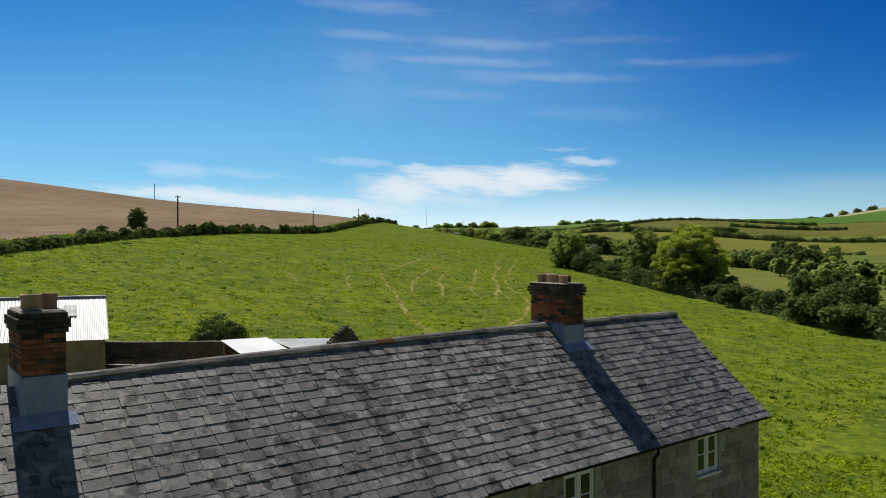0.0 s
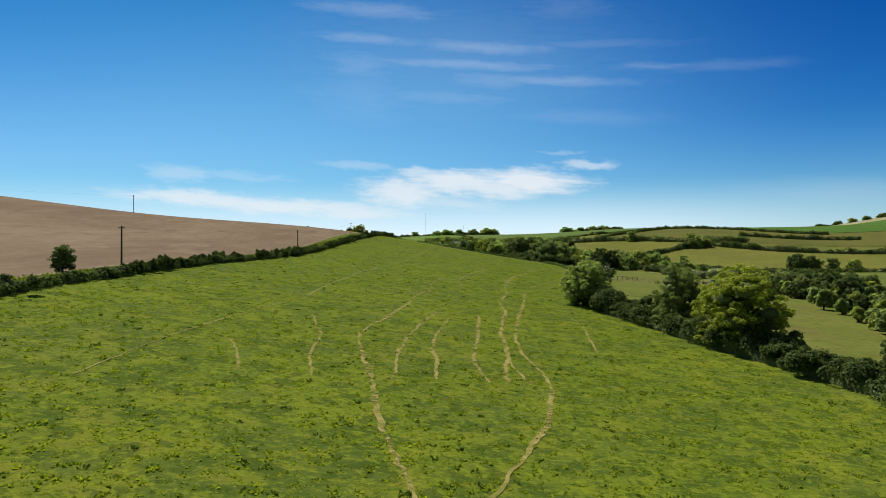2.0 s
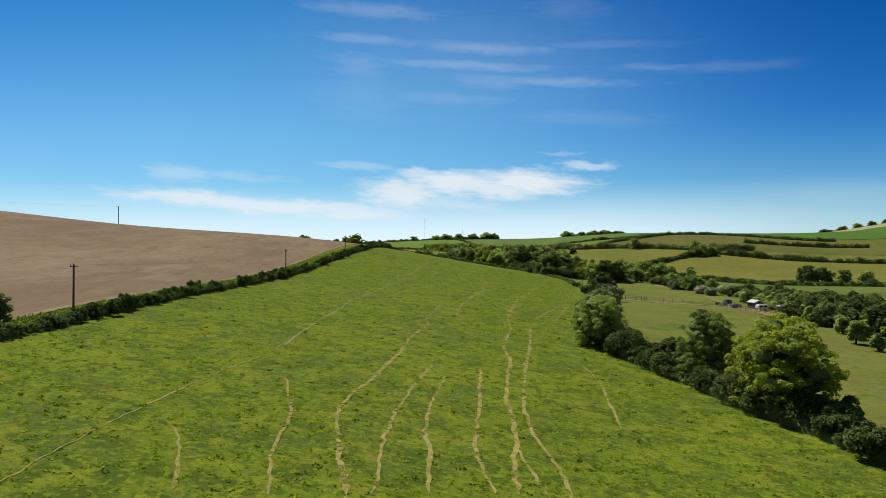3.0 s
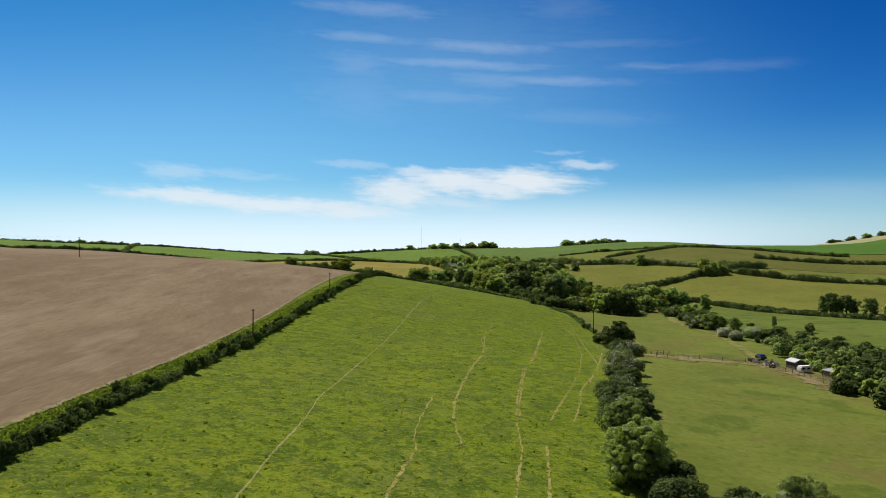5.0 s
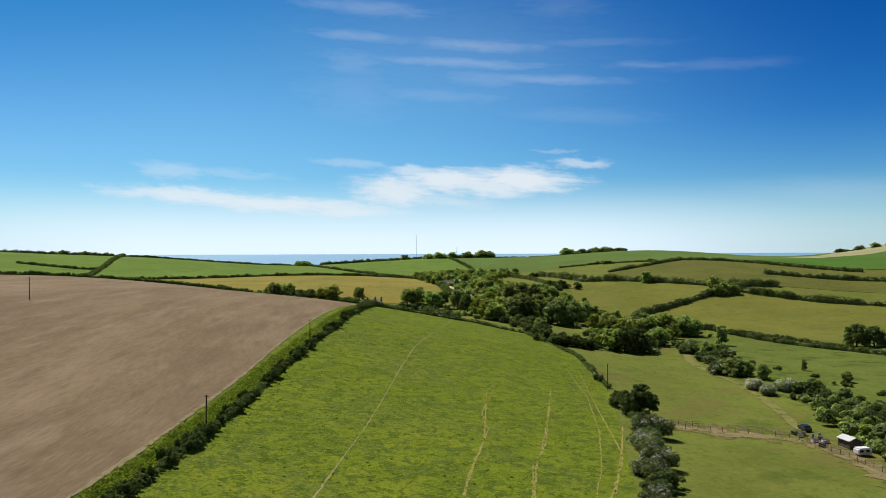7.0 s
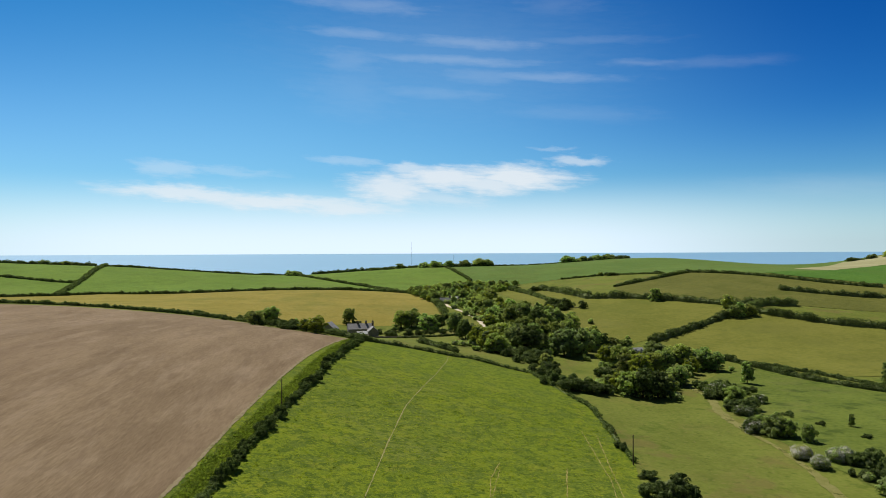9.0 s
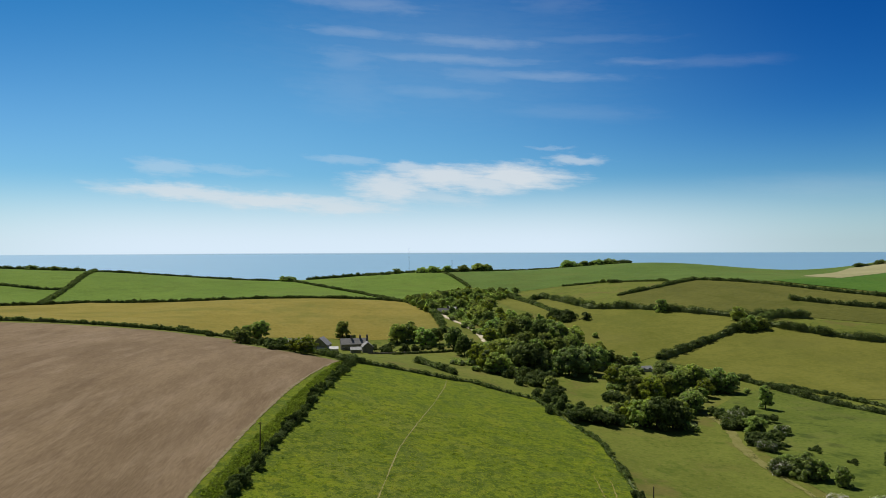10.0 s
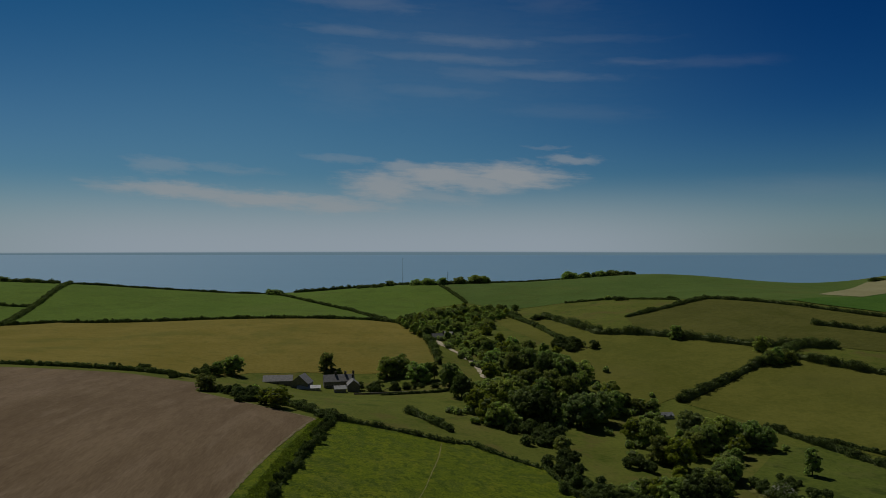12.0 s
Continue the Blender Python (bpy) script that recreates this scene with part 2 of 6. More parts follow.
BLOSSOM = material("hawthorn_blossom", [(0.46, 0.45, 0.35), (0.62, 0.61, 0.50)], 0.5, 0.8, 0.0, 6.0, island=0.3)
# muted green of the solid crown cores: shade between leaves put into colour
CORE_SHADE = material("core_shade", [(0.105, 0.132, 0.050), (0.170, 0.202, 0.080)], 2.0, 0.95, 0.5, spec=0.03)
BARK = material("bark", [(0.044, 0.034, 0.024), (0.088, 0.072, 0.056)], 3.0, 0.95, 0.5)
TUFT = material("grass_tufts", [(0.165, 0.215, 0.014), (0.315, 0.360, 0.026)], 0.3, 0.9, 0.0, 5.0, island=0.3, through_light=0.38, spec=0.05)
RANK = material("rank_grass", [(0.075, 0.118, 0.012), (0.125, 0.172, 0.022)], 0.3, 0.9, 0.0, 5.0, island=0.35, through_light=0.25, spec=0.05)
LONG = material("long_grass", [(0.120, 0.165, 0.022), (0.215, 0.260, 0.040)], 0.3, 0.9, 0.0, 5.0, island=0.35, through_light=0.38)
FAR_SLATE = material("dark_slate", [(0.175, 0.172, 0.170), (0.280, 0.275, 0.270)], 0.8, 0.6, 0.1, each=0.2)
SLATE = material("slate", [(0.160, 0.152, 0.146), (0.288, 0.276, 0.266)], 2.6, 0.5, 0.05, 11.0, patches=[((0.060, 0.056, 0.052), 1.6, 0.6, 0.53, 0.60), ((0.42, 0.40, 0.38), 4.6, 0.6, 0.54, 0.61), ((0.038, 0.036, 0.034), 3.6, 0.8, 0.56, 0.62), ((0.060, 0.056, 0.052), 0.5, 0.25)], island=0.22, each=0.22, spec=0.45)
RIDGE = material("ridge_tile", [(0.24, 0.23, 0.215), (0.44, 0.42, 0.39)], 2.0, 0.7, 0.2, patches=[((0.06, 0.058, 0.054), 1.5, 0.5), ((0.34, 0.33, 0.31), 5.0, 0.2)], each=0.25)
RENDERED = material("weathered_render", [(0.165, 0.150, 0.120), (0.275, 0.255, 0.210)], 0.9, 0.95, 0.5, 9.0, patches=[((0.075, 0.07, 0.06), 0.8, 0.6), ((0.33, 0.31, 0.26), 0.5, 0.4)], each=0.12, spec=0.05)
HOUSE_WALL = material("house_render", [(0.34, 0.290, 0.265), (0.49, 0.425, 0.39)], 1.1, 0.95, 0.5, 8.0, patches=[((0.16, 0.14, 0.11), 0.9, 0.65), ((0.56, 0.51, 0.42), 0.6, 0.35), ((0.10, 0.092, 0.08), 3.0, 0.35)], spec=0.05)
WALL_STONE = material("squared_stone", [(0.29, 0.215, 0.220), (0.46, 0.345, 0.350)], 1.4, 0.95, 0.5, 9.0, patches=[((0.15, 0.115, 0.112), 1.1, 0.65), ((0.54, 0.44, 0.42), 2.2, 0.5)], each=0.2, spec=0.05)
BRICK = material("brick", [(0.20, 0.070, 0.038), (0.33, 0.125, 0.068)], 4.0, 0.9, 0.4, patches=[((0.04, 0.033, 0.03), 1.3, 0.7)], each=0.35)
SOOT = material("sooty_brick", [(0.035, 0.030, 0.027), (0.085, 0.066, 0.054)], 4.0, 0.95, 0.4, patches=[((0.20, 0.17, 0.14), 2.2, 0.4)], each=0.4)
FLAUNCH = material("mortar_flaunching", [(0.22, 0.20, 0.17), (0.42, 0.39, 0.34)], 3.0, 0.95, 0.5, patches=[((0.09, 0.08, 0.07), 4.0, 0.6)])
MORTAR = material("mortar", [(0.10, 0.09, 0.08), (0.18, 0.165, 0.14)], 4.0, 0.95, 0.4)
# much of the blue is reflected sky put into the base colour
LEAD = material("lead_flashing", [(0.185, 0.235, 0.390), (0.300, 0.350, 0.540)], 2.5, 0.5, 0.2, stretch=(1, 1, 0.3))
CLAY = material("clay_pot", [(0.36, 0.235, 0.15), (0.50, 0.35, 0.24)], 3.0, 0.85, 0.2, patches=[((0.2, 0.15, 0.11), 2.0, 0.4)], each=0.15)
TIN = material("corrugated_tin", [(0.46, 0.47, 0.475), (0.60, 0.61, 0.615)], 0.8, 0.5, 0.05, metal=0.15, patches=[((0.40, 0.39, 0.37), 0.5, 0.5), ((0.24, 0.19, 0.15), 1.6, 0.22)])
TIN_DARK = material("old_tin", [(0.22, 0.235, 0.235), (0.34, 0.35, 0.35)], 0.8, 0.55, 0.05, metal=0.2, patches=[((0.16, 0.13, 0.11), 0.7, 0.5)])
STONE = material("rubble_stone", [(0.095, 0.083, 0.068), (0.230, 0.203, 0.166)], 1.6, 0.95, 0.8, 6.0, patches=[((0.27, 0.25, 0.21), 1.2, 0.4)], each=0.3, spec=0.05)
# lighter copy of the rubble stone: sunshine on the cope stones put into colour
SUNLIT_STONE = material("sunlit_stone", [(0.20, 0.178, 0.140), (0.40, 0.36, 0.29)], 2.5, 0.95, 0.6, 6.0, patches=[((0.10, 0.09, 0.07), 2.0, 0.5)], each=0.3, spec=0.05)
TIMBER = material("old_timber", [(0.12, 0.09, 0.065), (0.24, 0.20, 0.155)], 2.0, 0.9, 0.3, each=0.4)
POLE = material("pole_timber", [(0.055, 0.042, 0.030), (0.095, 0.075, 0.055)], 2.0, 0.9, 0.2)
WHITE = material("white_paint", [(0.76, 0.72, 0.76), (0.84, 0.80, 0.84)], 2.0, 0.45, 0.05)
DARK = material("black_iron", [(0.012, 0.012, 0.013), (0.030, 0.030, 0.031)], 3.0, 0.5, 0.1)
WIRE = material("wire", [(0.10, 0.10, 0.10), (0.15, 0.15, 0.15)], 3.0, 0.5, 0.0)


def glass_material():
    m = bpy.data.materials.new("window_glass")
    m.use_nodes = True
    g = Nodes(m.node_tree)
    b = g.add("ShaderNodeBsdfPrincipled", {"Base Color": (0.02, 0.025, 0.03, 1), "Roughness": 0.05, "Specular IOR Level": 0.35})
    g.add("ShaderNodeOutputMaterial", {0: b.outputs[0]})
    return m


def sea_material():
    m = bpy.data.materials.new("sea_water")
    m.use_nodes = True
    g = Nodes(m.node_tree)
    at = g.add("ShaderNodeNewGeometry").outputs["Position"]
    n = g.noise(g.vec("MULTIPLY", at, (0.3, 1.0, 1.0)), 0.006, 5.0)
    c = g.mix(n, (0.205, 0.385, 0.515), (0.235, 0.420, 0.555))
    b = g.add("ShaderNodeBsdfPrincipled", {"Base Color": c, "Roughness": 0.38, "Specular IOR Level": 0.5})
    g.add("ShaderNodeOutputMaterial", {0: b.outputs[0]})
    return m


GLASS, SEA = glass_material(), sea_material()

# ---- the lie of the land ----
LAND = [
    ((-70, 0, 70), (0, 70, 140), 70, ((2.5, -3.1, 2.1), (9.3, -5.7, -0.3), (2.7, 3.5, -3.7))),
    ((-220, -140, -60, 10, 80, 150), (215, 295, 375), 80,
     ((5.6, 19.4, -13.5, 8.2, 2.9, -4.9), (18.9, -6.8, 9.5, -1.9, -10.1, 8.1), (5.0, -7.7, 13.8, -2.3, 3.5, 2.8))),
    ((-330, -220, -110, 0, 110, 220, 330, 440), (460, 560, 660, 760), 105,
     ((3.6, 18.8, 6.0, 4.6, -12.2, -9.3, -1.2, 2.9), (-0.4, 7.6, -13.3, -0.4, 3.7, 15.7, -5.1, 12.4),
      (5.5, -6.8, 10.5, 8.4, -8.6, 6.0, -19.5, 12.6), (1.6, -3.2, 16.5, -4.1, 5.6, 14.5, 16.7, 6.7))),
    ((-560, -430, -300, -170, -40, 90, 220, 350, 480, 610), (860, 960, 1060), 125,
     ((35.6, -8.9, 10.7, -16.8, -18.2, -9.6, -1.6, -10.8, -1.9, 23.3), (-0.7, -0.1, 24.6, 8.8, 34.7, 12.1, 7.5, 8.0, 1.4, 22.2),
      (-1.1, 2.5, -9.2, -21.8, 1.9, -13.9, 7.9, 18.7, -23.7, 14.0))),
]


def ground_at(x, y):
    """The height of the land: a slope with soft swells on it, falling to the sea in the south."""
    x, y = np.asarray(x, float), np.asarray(y, float)
    z = -0.4 + 0.00137 * x + 0.018 * y
    for xs, ys, r, rows in LAND:
        for cy, row in zip(ys, rows):
            for cx, h in zip(xs, row):
                z = z + h * np.exp(-((x - cx) ** 2 + (y - cy) ** 2) / (2.0 * r * r))
    z = z - 7.0 * np.exp(-((x + 42) ** 2 + (y - 536) ** 2) / (2.0 * 38.0 ** 2))
    z = z - 4.0 * np.exp(-((x + 240) ** 2 + (y - 400) ** 2) / (2.0 * 50.0 ** 2))
    k = np.clip((y - 1100.0) / 250.0, 0.0, 1.0)
    k = k * k * (3 - 2 * k)
    return z * (1 - k) - 15.0 * k


def gz(x, y):
    return float(ground_at(x, y))


def mesh_of(name, verts, faces, mat, smooth=False):
    me = bpy.data.meshes.new(name)
    me.from_pydata(verts, [], faces)
    for m in (mat if isinstance(mat, (list, tuple)) else [mat]):
        me.materials.append(m)
    if smooth:
        me.polygons.foreach_set("use_smooth", [True] * len(me.polygons))
    me.update()
    return me


def part(name, data, mat, parent, label=""):
    """Links a bmesh or a mesh as one object under a thing or a part."""
    if isinstance(data, bmesh.types.BMesh):
        me = bpy.data.meshes.new(name)
        data.to_mesh(me)
        data.free()
        me.materials.append(mat)
        data = me
    ob = new(name, data)
    if parent:
        ob.parent = parent
    return tagged(ob, label)


def thing(name, m, label, category, group="", kind=""):
    ob = new(name)
    ob.matrix_world = m
    return tagged(ob, label, category, group, kind)


def box(bm, lo, hi, m=None, bevel=0.0):
    """An upright block from corner lo to corner hi, under the pose m."""
    r = bmesh.ops.create_cube(bm, size=1.0)
    c, s = [(a + b) / 2 for a, b in zip(lo, hi)], [b - a for a, b in zip(lo, hi)]
    vs = r["verts"]
    for v in vs:
        v.co = Vector((v.co.x * s[0] + c[0], v.co.y * s[1] + c[1], v.co.z * s[2] + c[2]))
    if bevel:
        es = list({e for v in vs for e in v.link_edges})
        vs = bmesh.ops.bevel(bm, geom=es, offset=bevel, segments=1, affect="EDGES")["verts"]
    if m is not None:
        for v in {v for v in vs if v.is_valid}:
            v.co = m @ v.co
    return bm


def tube(bm, a, b, r0, r1, sides=8, caps=True):
    """A tapered round bar from a to b."""
    a, b = Vector(a), Vector(b)
    q = (b - a).to_track_quat("Z", "Y")
    ring = lambda p, r: [bm.verts.new(p + q @ Vector((r * math.cos(i * math.tau / sides), r * math.sin(i * math.tau / sides), 0))) for i in range(sides)]
    lo, hi = ring(a, r0), ring(b, r1)
    for i in range(sides):
        bm.faces.new((lo[i], lo[(i + 1) % sides], hi[(i + 1) % sides], hi[i]))
    if caps:
        bm.faces.new(lo[::-1]), bm.faces.new(hi)
    return bm


def along(points, step):
    """Points at even steps along a line."""
    p = np.array(points, float)
    seg = np.hypot(*(p[1:] - p[:-1]).T)
    d = np.concatenate([[0], np.cumsum(seg)])
    n = max(2, int(d[-1] / step) + 1)
    s = np.linspace(0, d[-1], n)
    return np.stack([np.interp(s, d, p[:, 0]), np.interp(s, d, p[:, 1])], -1)


def ground_sheet():
    xs, ys = np.arange(-1000, 1001, 6.0), np.arange(-240, 1381, 6.0)
    gx, gy = np.meshgrid(xs, ys)
    z = ground_at(gx, gy)
    v = np.stack([gx.ravel(), gy.ravel(), z.ravel()], -1).tolist()
    n = len(xs)
    f = [(j * n + i, j * n + i + 1, (j + 1) * n + i + 1, (j + 1) * n + i) for j in range(len(ys) - 1) for i in range(n - 1)]
    tagged(new("ground", mesh_of("ground", v, f, PASTURE, True)), "rolling green pasture land falling to the sea", "ground", kind="structure")


def field(name, outline, mat, label, lift=0.12, step=8.0):
    """A field of its own crop, laid over the land inside an outline."""
    from_edge = along(list(outline) + [outline[0]], step * 0.6)[:-1]
    lo, hi = from_edge.min(0), from_edge.max(0)
    inner = [(x, y) for x in np.arange(lo[0] + 0.3, hi[0], step) for y in np.arange(lo[1] + 0.3, hi[1], step)]
    pts = [Vector(p) for p in from_edge] + [Vector(p) for p in inner]
    n = len(from_edge)
    vs, _, fs, *_ = delaunay_2d_cdt(pts, [(i, (i + 1) % n) for i in range(n)], [], 1, 1e-4)
    xy = np.array([tuple(p) for p in vs])
    z = ground_at(xy[:, 0], xy[:, 1]) + lift
    return tagged(new(name, mesh_of(name, np.column_stack([xy, z]).tolist(), [tuple(f) for f in fs], mat, True)), label, "field", kind="structure")


H_PLOUGH = [(-45, -60), (-45, 76), (-45, 106), (-44, 117), (-43, 137), (-42.9, 154), (-41.6, 168), (-40.1, 188), (-38.4, 218), (-37, 250), (-36.2, 275), (-33.6, 308), (-31.2, 335), (-28.6, 383), (-27.5, 400), (-26, 428)]
H_TOP = [(-25, 427), (-6, 424), (11, 419), (18, 421), (30, 411), (39, 405)]
H_RIGHT = [(40, 407), (48, 373), (53, 355), (52, 301), (41, 241), (33, 199), (27, 165), (28, 140), (33, 124), (39, 107), (43, 94), (46, 75), (55, 40), (66, -40)]
PLOUGH_EDGE = [(-50, -110), (-50, 100), (-49.5, 135), (-48.5, 152), (-47.7, 167), (-46, 191), (-44.6, 230), (-43.2, 268), (-42.6, 295), (-41.4, 319), (-38.7, 361), (-33.4, 417), (-32, 424)]
Y_FAR = [(-420, 640), (-295, 706), (-267, 728), (-158, 734), (-103, 731), (-41, 740), (-17, 726)]
Y_NEAR = [(12, 585), (-11, 566), (-58, 562), (-82, 545), (-92, 512), (-103, 503), (-118, 500), (-143, 491), (-164, 482), (-200, 466), (-262, 446), (-330, 418)]

ground_sheet()
field("meadow", [(-50, -120)] + PLOUGH_EDGE + [(-26, 428)] + H_TOP[1:] + H_RIGHT + [(70, -120)], MEADOW, "lush green meadow with tufted grass and worn tracks", 0.06, 4.0)
field("ploughed_field", PLOUGH_EDGE + [(-49, 433), (-66, 444), (-81, 455), (-84, 466), (-78, 478), (-82, 484), (-101, 484), (-118, 487), (-140, 479), (-163, 470), (-200, 455), (-262, 435), (-332, 405), (-340, 60), (-340, -110)], SOIL, "brown ploughed field of dry bare soil", 0.10)
field("field_left", Y_FAR + [(0, 669), (11, 595)] + Y_NEAR, HAY, "yellow-green grazed field behind a farmhouse", 0.15, 10)
field("field_ley", [(-295, 710), (-314, 785), (-352, 927), (-287, 926), (-225, 944), (-155, 943), (-118, 891), (-62, 819), (-20, 735), (-103, 735), (-158, 738), (-267, 732)], LEY, "bright green field on a far hill", 0.2, 14)
field("field_ley_upper", [(-60, 822), (-116, 893), (-150, 945), (-134, 956), (-79, 985), (-31, 1008), (19, 980), (41, 865), (5, 840), (-18, 745)], LEY, "bright green field on a far hill", 0.2, 14)
field("field_ley_west", [(-300, 706), (-318, 785), (-356, 927), (-480, 935), (-620, 900), (-560, 700)], LEY, "bright green field on a far hill", 0.2, 14)
field("field_cattle", [(118, 511), (158, 546), (198, 582), (212, 567), (234, 545), (330, 500), (330, 420), (170, 440), (153, 456), (144, 476)], HAY_GREEN, "yellow-green grazed field ringed by hedges", 0.15, 10)
field("field_middle", [(112, 512), (158, 549), (194, 584), (191, 602), (158, 628), (138, 645), (115, 655), (96, 745), (72, 772), (56, 775), (62, 690), (82, 612), (82, 552), (100, 500)], HAY_GREEN, "yellow-green grazed field ringed by hedges", 0.15, 10)
field("field_crown", [(140, 650), (160, 632), (195, 606), (238, 600), (330, 560), (430, 640), (330, 700), (276, 730), (227, 767), (184, 733), (148, 711)], OLIVE, "olive-green rough grazing on a rounded hill", 0.18, 12)
field("field_far", [(41, 866), (22, 982), (60, 1020), (140, 1060), (240, 1066), (330, 1060), (470, 1010), (540, 900), (460, 800), (380, 760), (276, 745), (227, 770), (206, 772), (164, 821), (126, 829), (80, 820)], LEY_OLD, "broad green field on the skyline", 0.2, 7)
field("field_stubble", [(330, 787), (354, 766), (428, 814), (472, 850), (700, 880), (700, 980), (560, 960), (452, 925), (400, 862)], STUBBLE, "pale stubble field on the far hill", 0.4, 7)
field("field_corn", [(287, 749), (318, 763), (354, 764), (428, 811), (474, 846), (640, 860), (560, 700), (420, 650), (346, 682), (322, 708), (298, 731)], CORN, "deep green corn field on the far hill", 0.5, 7)

field("field_stream", [(104, 410), (108, 392), (102, 362), (100, 330), (103, 300), (106, 270), (140, 250), (230, 250), (220, 330), (198, 352), (178, 402), (160, 432), (151, 455), (135, 452), (120, 432)], LUSH, "lush mottled pasture along a stream", 0.13, 6)


def sea():
    xs, ys = np.linspace(-4600, 4600, 24), np.linspace(1120, 4850, 30)
    v = [(x, y, -8.0 + 19.0 * (y - 1120) / 3730.0) for y in ys for x in xs]
    n = len(xs)
    f = [(j * n + i, j * n + i + 1, (j + 1) * n + i + 1, (j + 1) * n + i) for j in range(len(ys) - 1) for i in range(n - 1)]
    tagged(new("water", mesh_of("water", v, f, SEA, True)), "calm blue sea up to the horizon", "sea", kind="structure")


sea()


# ---- trees, bushes and hedges ----
def leaf_cloud(rng, centres, radii, n, leaf, squash=0.85, clumps=0):
    """n small leaf sprays on the outsides of round lobes, or of smaller clumps on those, each a quad of its own tilt."""
    if clumps:
        k = len(centres) * clumps
        o = rng.normal(size=(k, 3))
        o /= np.linalg.norm(o, axis=1)[:, None]
        o[:, 2] = np.where(o[:, 2] < -0.3, -o[:, 2], o[:, 2])
        big = np.repeat(radii, clumps)
        centres = np.repeat(centres, clumps, 0) + o * big[:, None] * np.array([0.74, 0.74, 0.62])
        radii = big * (0.24 + 0.26 * rng.random(k))
    pick = rng.choice(len(centres), n, p=radii ** 2 / (radii ** 2).sum())
    d = rng.normal(size=(n, 3))
    d /= np.linalg.norm(d, axis=1)[:, None]
    d[:, 2] = np.where(d[:, 2] < -0.45, -d[:, 2], d[:, 2])
    r = radii[pick] * (0.84 + 0.20 * rng.random(n) + 0.35 * rng.random(n) ** 8)
    c = centres[pick] + d * r[:, None] * np.array([1, 1, squash])
    nrm = d + rng.normal(size=(n, 3)) * 0.36 + np.array([0, 0, 0.4])
    nrm /= np.linalg.norm(nrm, axis=1)[:, None]
    t = np.cross(nrm, rng.normal(size=(n, 3)))
    t /= np.linalg.norm(t, axis=1)[:, None]
    b = np.cross(nrm, t)
    s = leaf * (0.55 + 0.9 * rng.random(n))[:, None]
    q = 0.55 + 0.35 * rng.random(n)[:, None]
    v = np.stack([c - t * s, c - b * s * q + nrm * s * 0.25, c + t * s, c + b * s * q + nrm * s * 0.25], 1)
    return v.reshape(-1, 3)


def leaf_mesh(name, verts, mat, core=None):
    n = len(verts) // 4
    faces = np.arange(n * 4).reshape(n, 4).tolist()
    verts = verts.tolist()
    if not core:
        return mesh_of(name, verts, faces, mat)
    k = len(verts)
    me = mesh_of(name, verts + core[0], faces + [tuple(i + k for i in f) for f in core[1]], [mat, CORE_SHADE])
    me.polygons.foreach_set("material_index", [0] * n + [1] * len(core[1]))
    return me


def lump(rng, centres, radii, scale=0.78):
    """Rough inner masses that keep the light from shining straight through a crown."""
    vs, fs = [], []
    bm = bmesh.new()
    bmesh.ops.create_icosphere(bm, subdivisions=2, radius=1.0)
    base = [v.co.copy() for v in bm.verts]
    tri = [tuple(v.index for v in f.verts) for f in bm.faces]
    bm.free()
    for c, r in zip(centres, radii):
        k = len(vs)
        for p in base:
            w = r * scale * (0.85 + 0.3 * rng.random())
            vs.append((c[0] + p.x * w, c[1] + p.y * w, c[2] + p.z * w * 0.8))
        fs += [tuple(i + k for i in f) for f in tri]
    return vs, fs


def boughs(rng, height, spread, low, n):
    """The round masses of a crown: one over the trunk, the others turned round it, uneven in reach and height."""
    cs, rs = [(0.0, 0.0, height * (0.5 + 0.5 * low))], [spread * 0.50]
    ga = math.pi * (3 - math.sqrt(5))
    for i in range(n):
        k = (i + 0.5) / n
        z = height * (low + 0.06 + (0.84 - low) * k)
        w = spread * 0.64 * math.sin(math.pi * (0.24 + 0.66 * k)) ** 0.8 * rng.uniform(0.6, 1.15)
        cs.append((math.cos(i * ga) * w, math.sin(i * ga) * w, z + rng.normal() * height * 0.02))
        rs.append(spread * rng.uniform(0.26, 0.42))
    cs, rs = np.array(cs), np.array(rs)
    cs[:, 2] = np.minimum(cs[:, 2], height * 0.99 - rs * 0.8)
    return cs, rs


def sprays(rng, cs, rs, spread, n=150):
    """Small leafy clumps on the outside of the round masses; those inside another mass are left out."""
    pick = rng.choice(len(cs), n * 3, p=rs ** 2 / (rs ** 2).sum())
    d = rng.normal(size=(n * 3, 3))
    d /= np.linalg.norm(d, axis=1)[:, None]
    p = cs[pick] + d * rs[pick][:, None] * rng.uniform(0.84, 1.03, (n * 3, 1)) * np.array([1, 1, 0.85])
    deep = (np.linalg.norm((p[:, None] - cs[None]) / np.array([1, 1, 0.85]), axis=2) / rs[None]).min(1)
    p = p[deep > 0.62][:n]
    return p, spread * rng.uniform(0.08, 0.19, len(p))


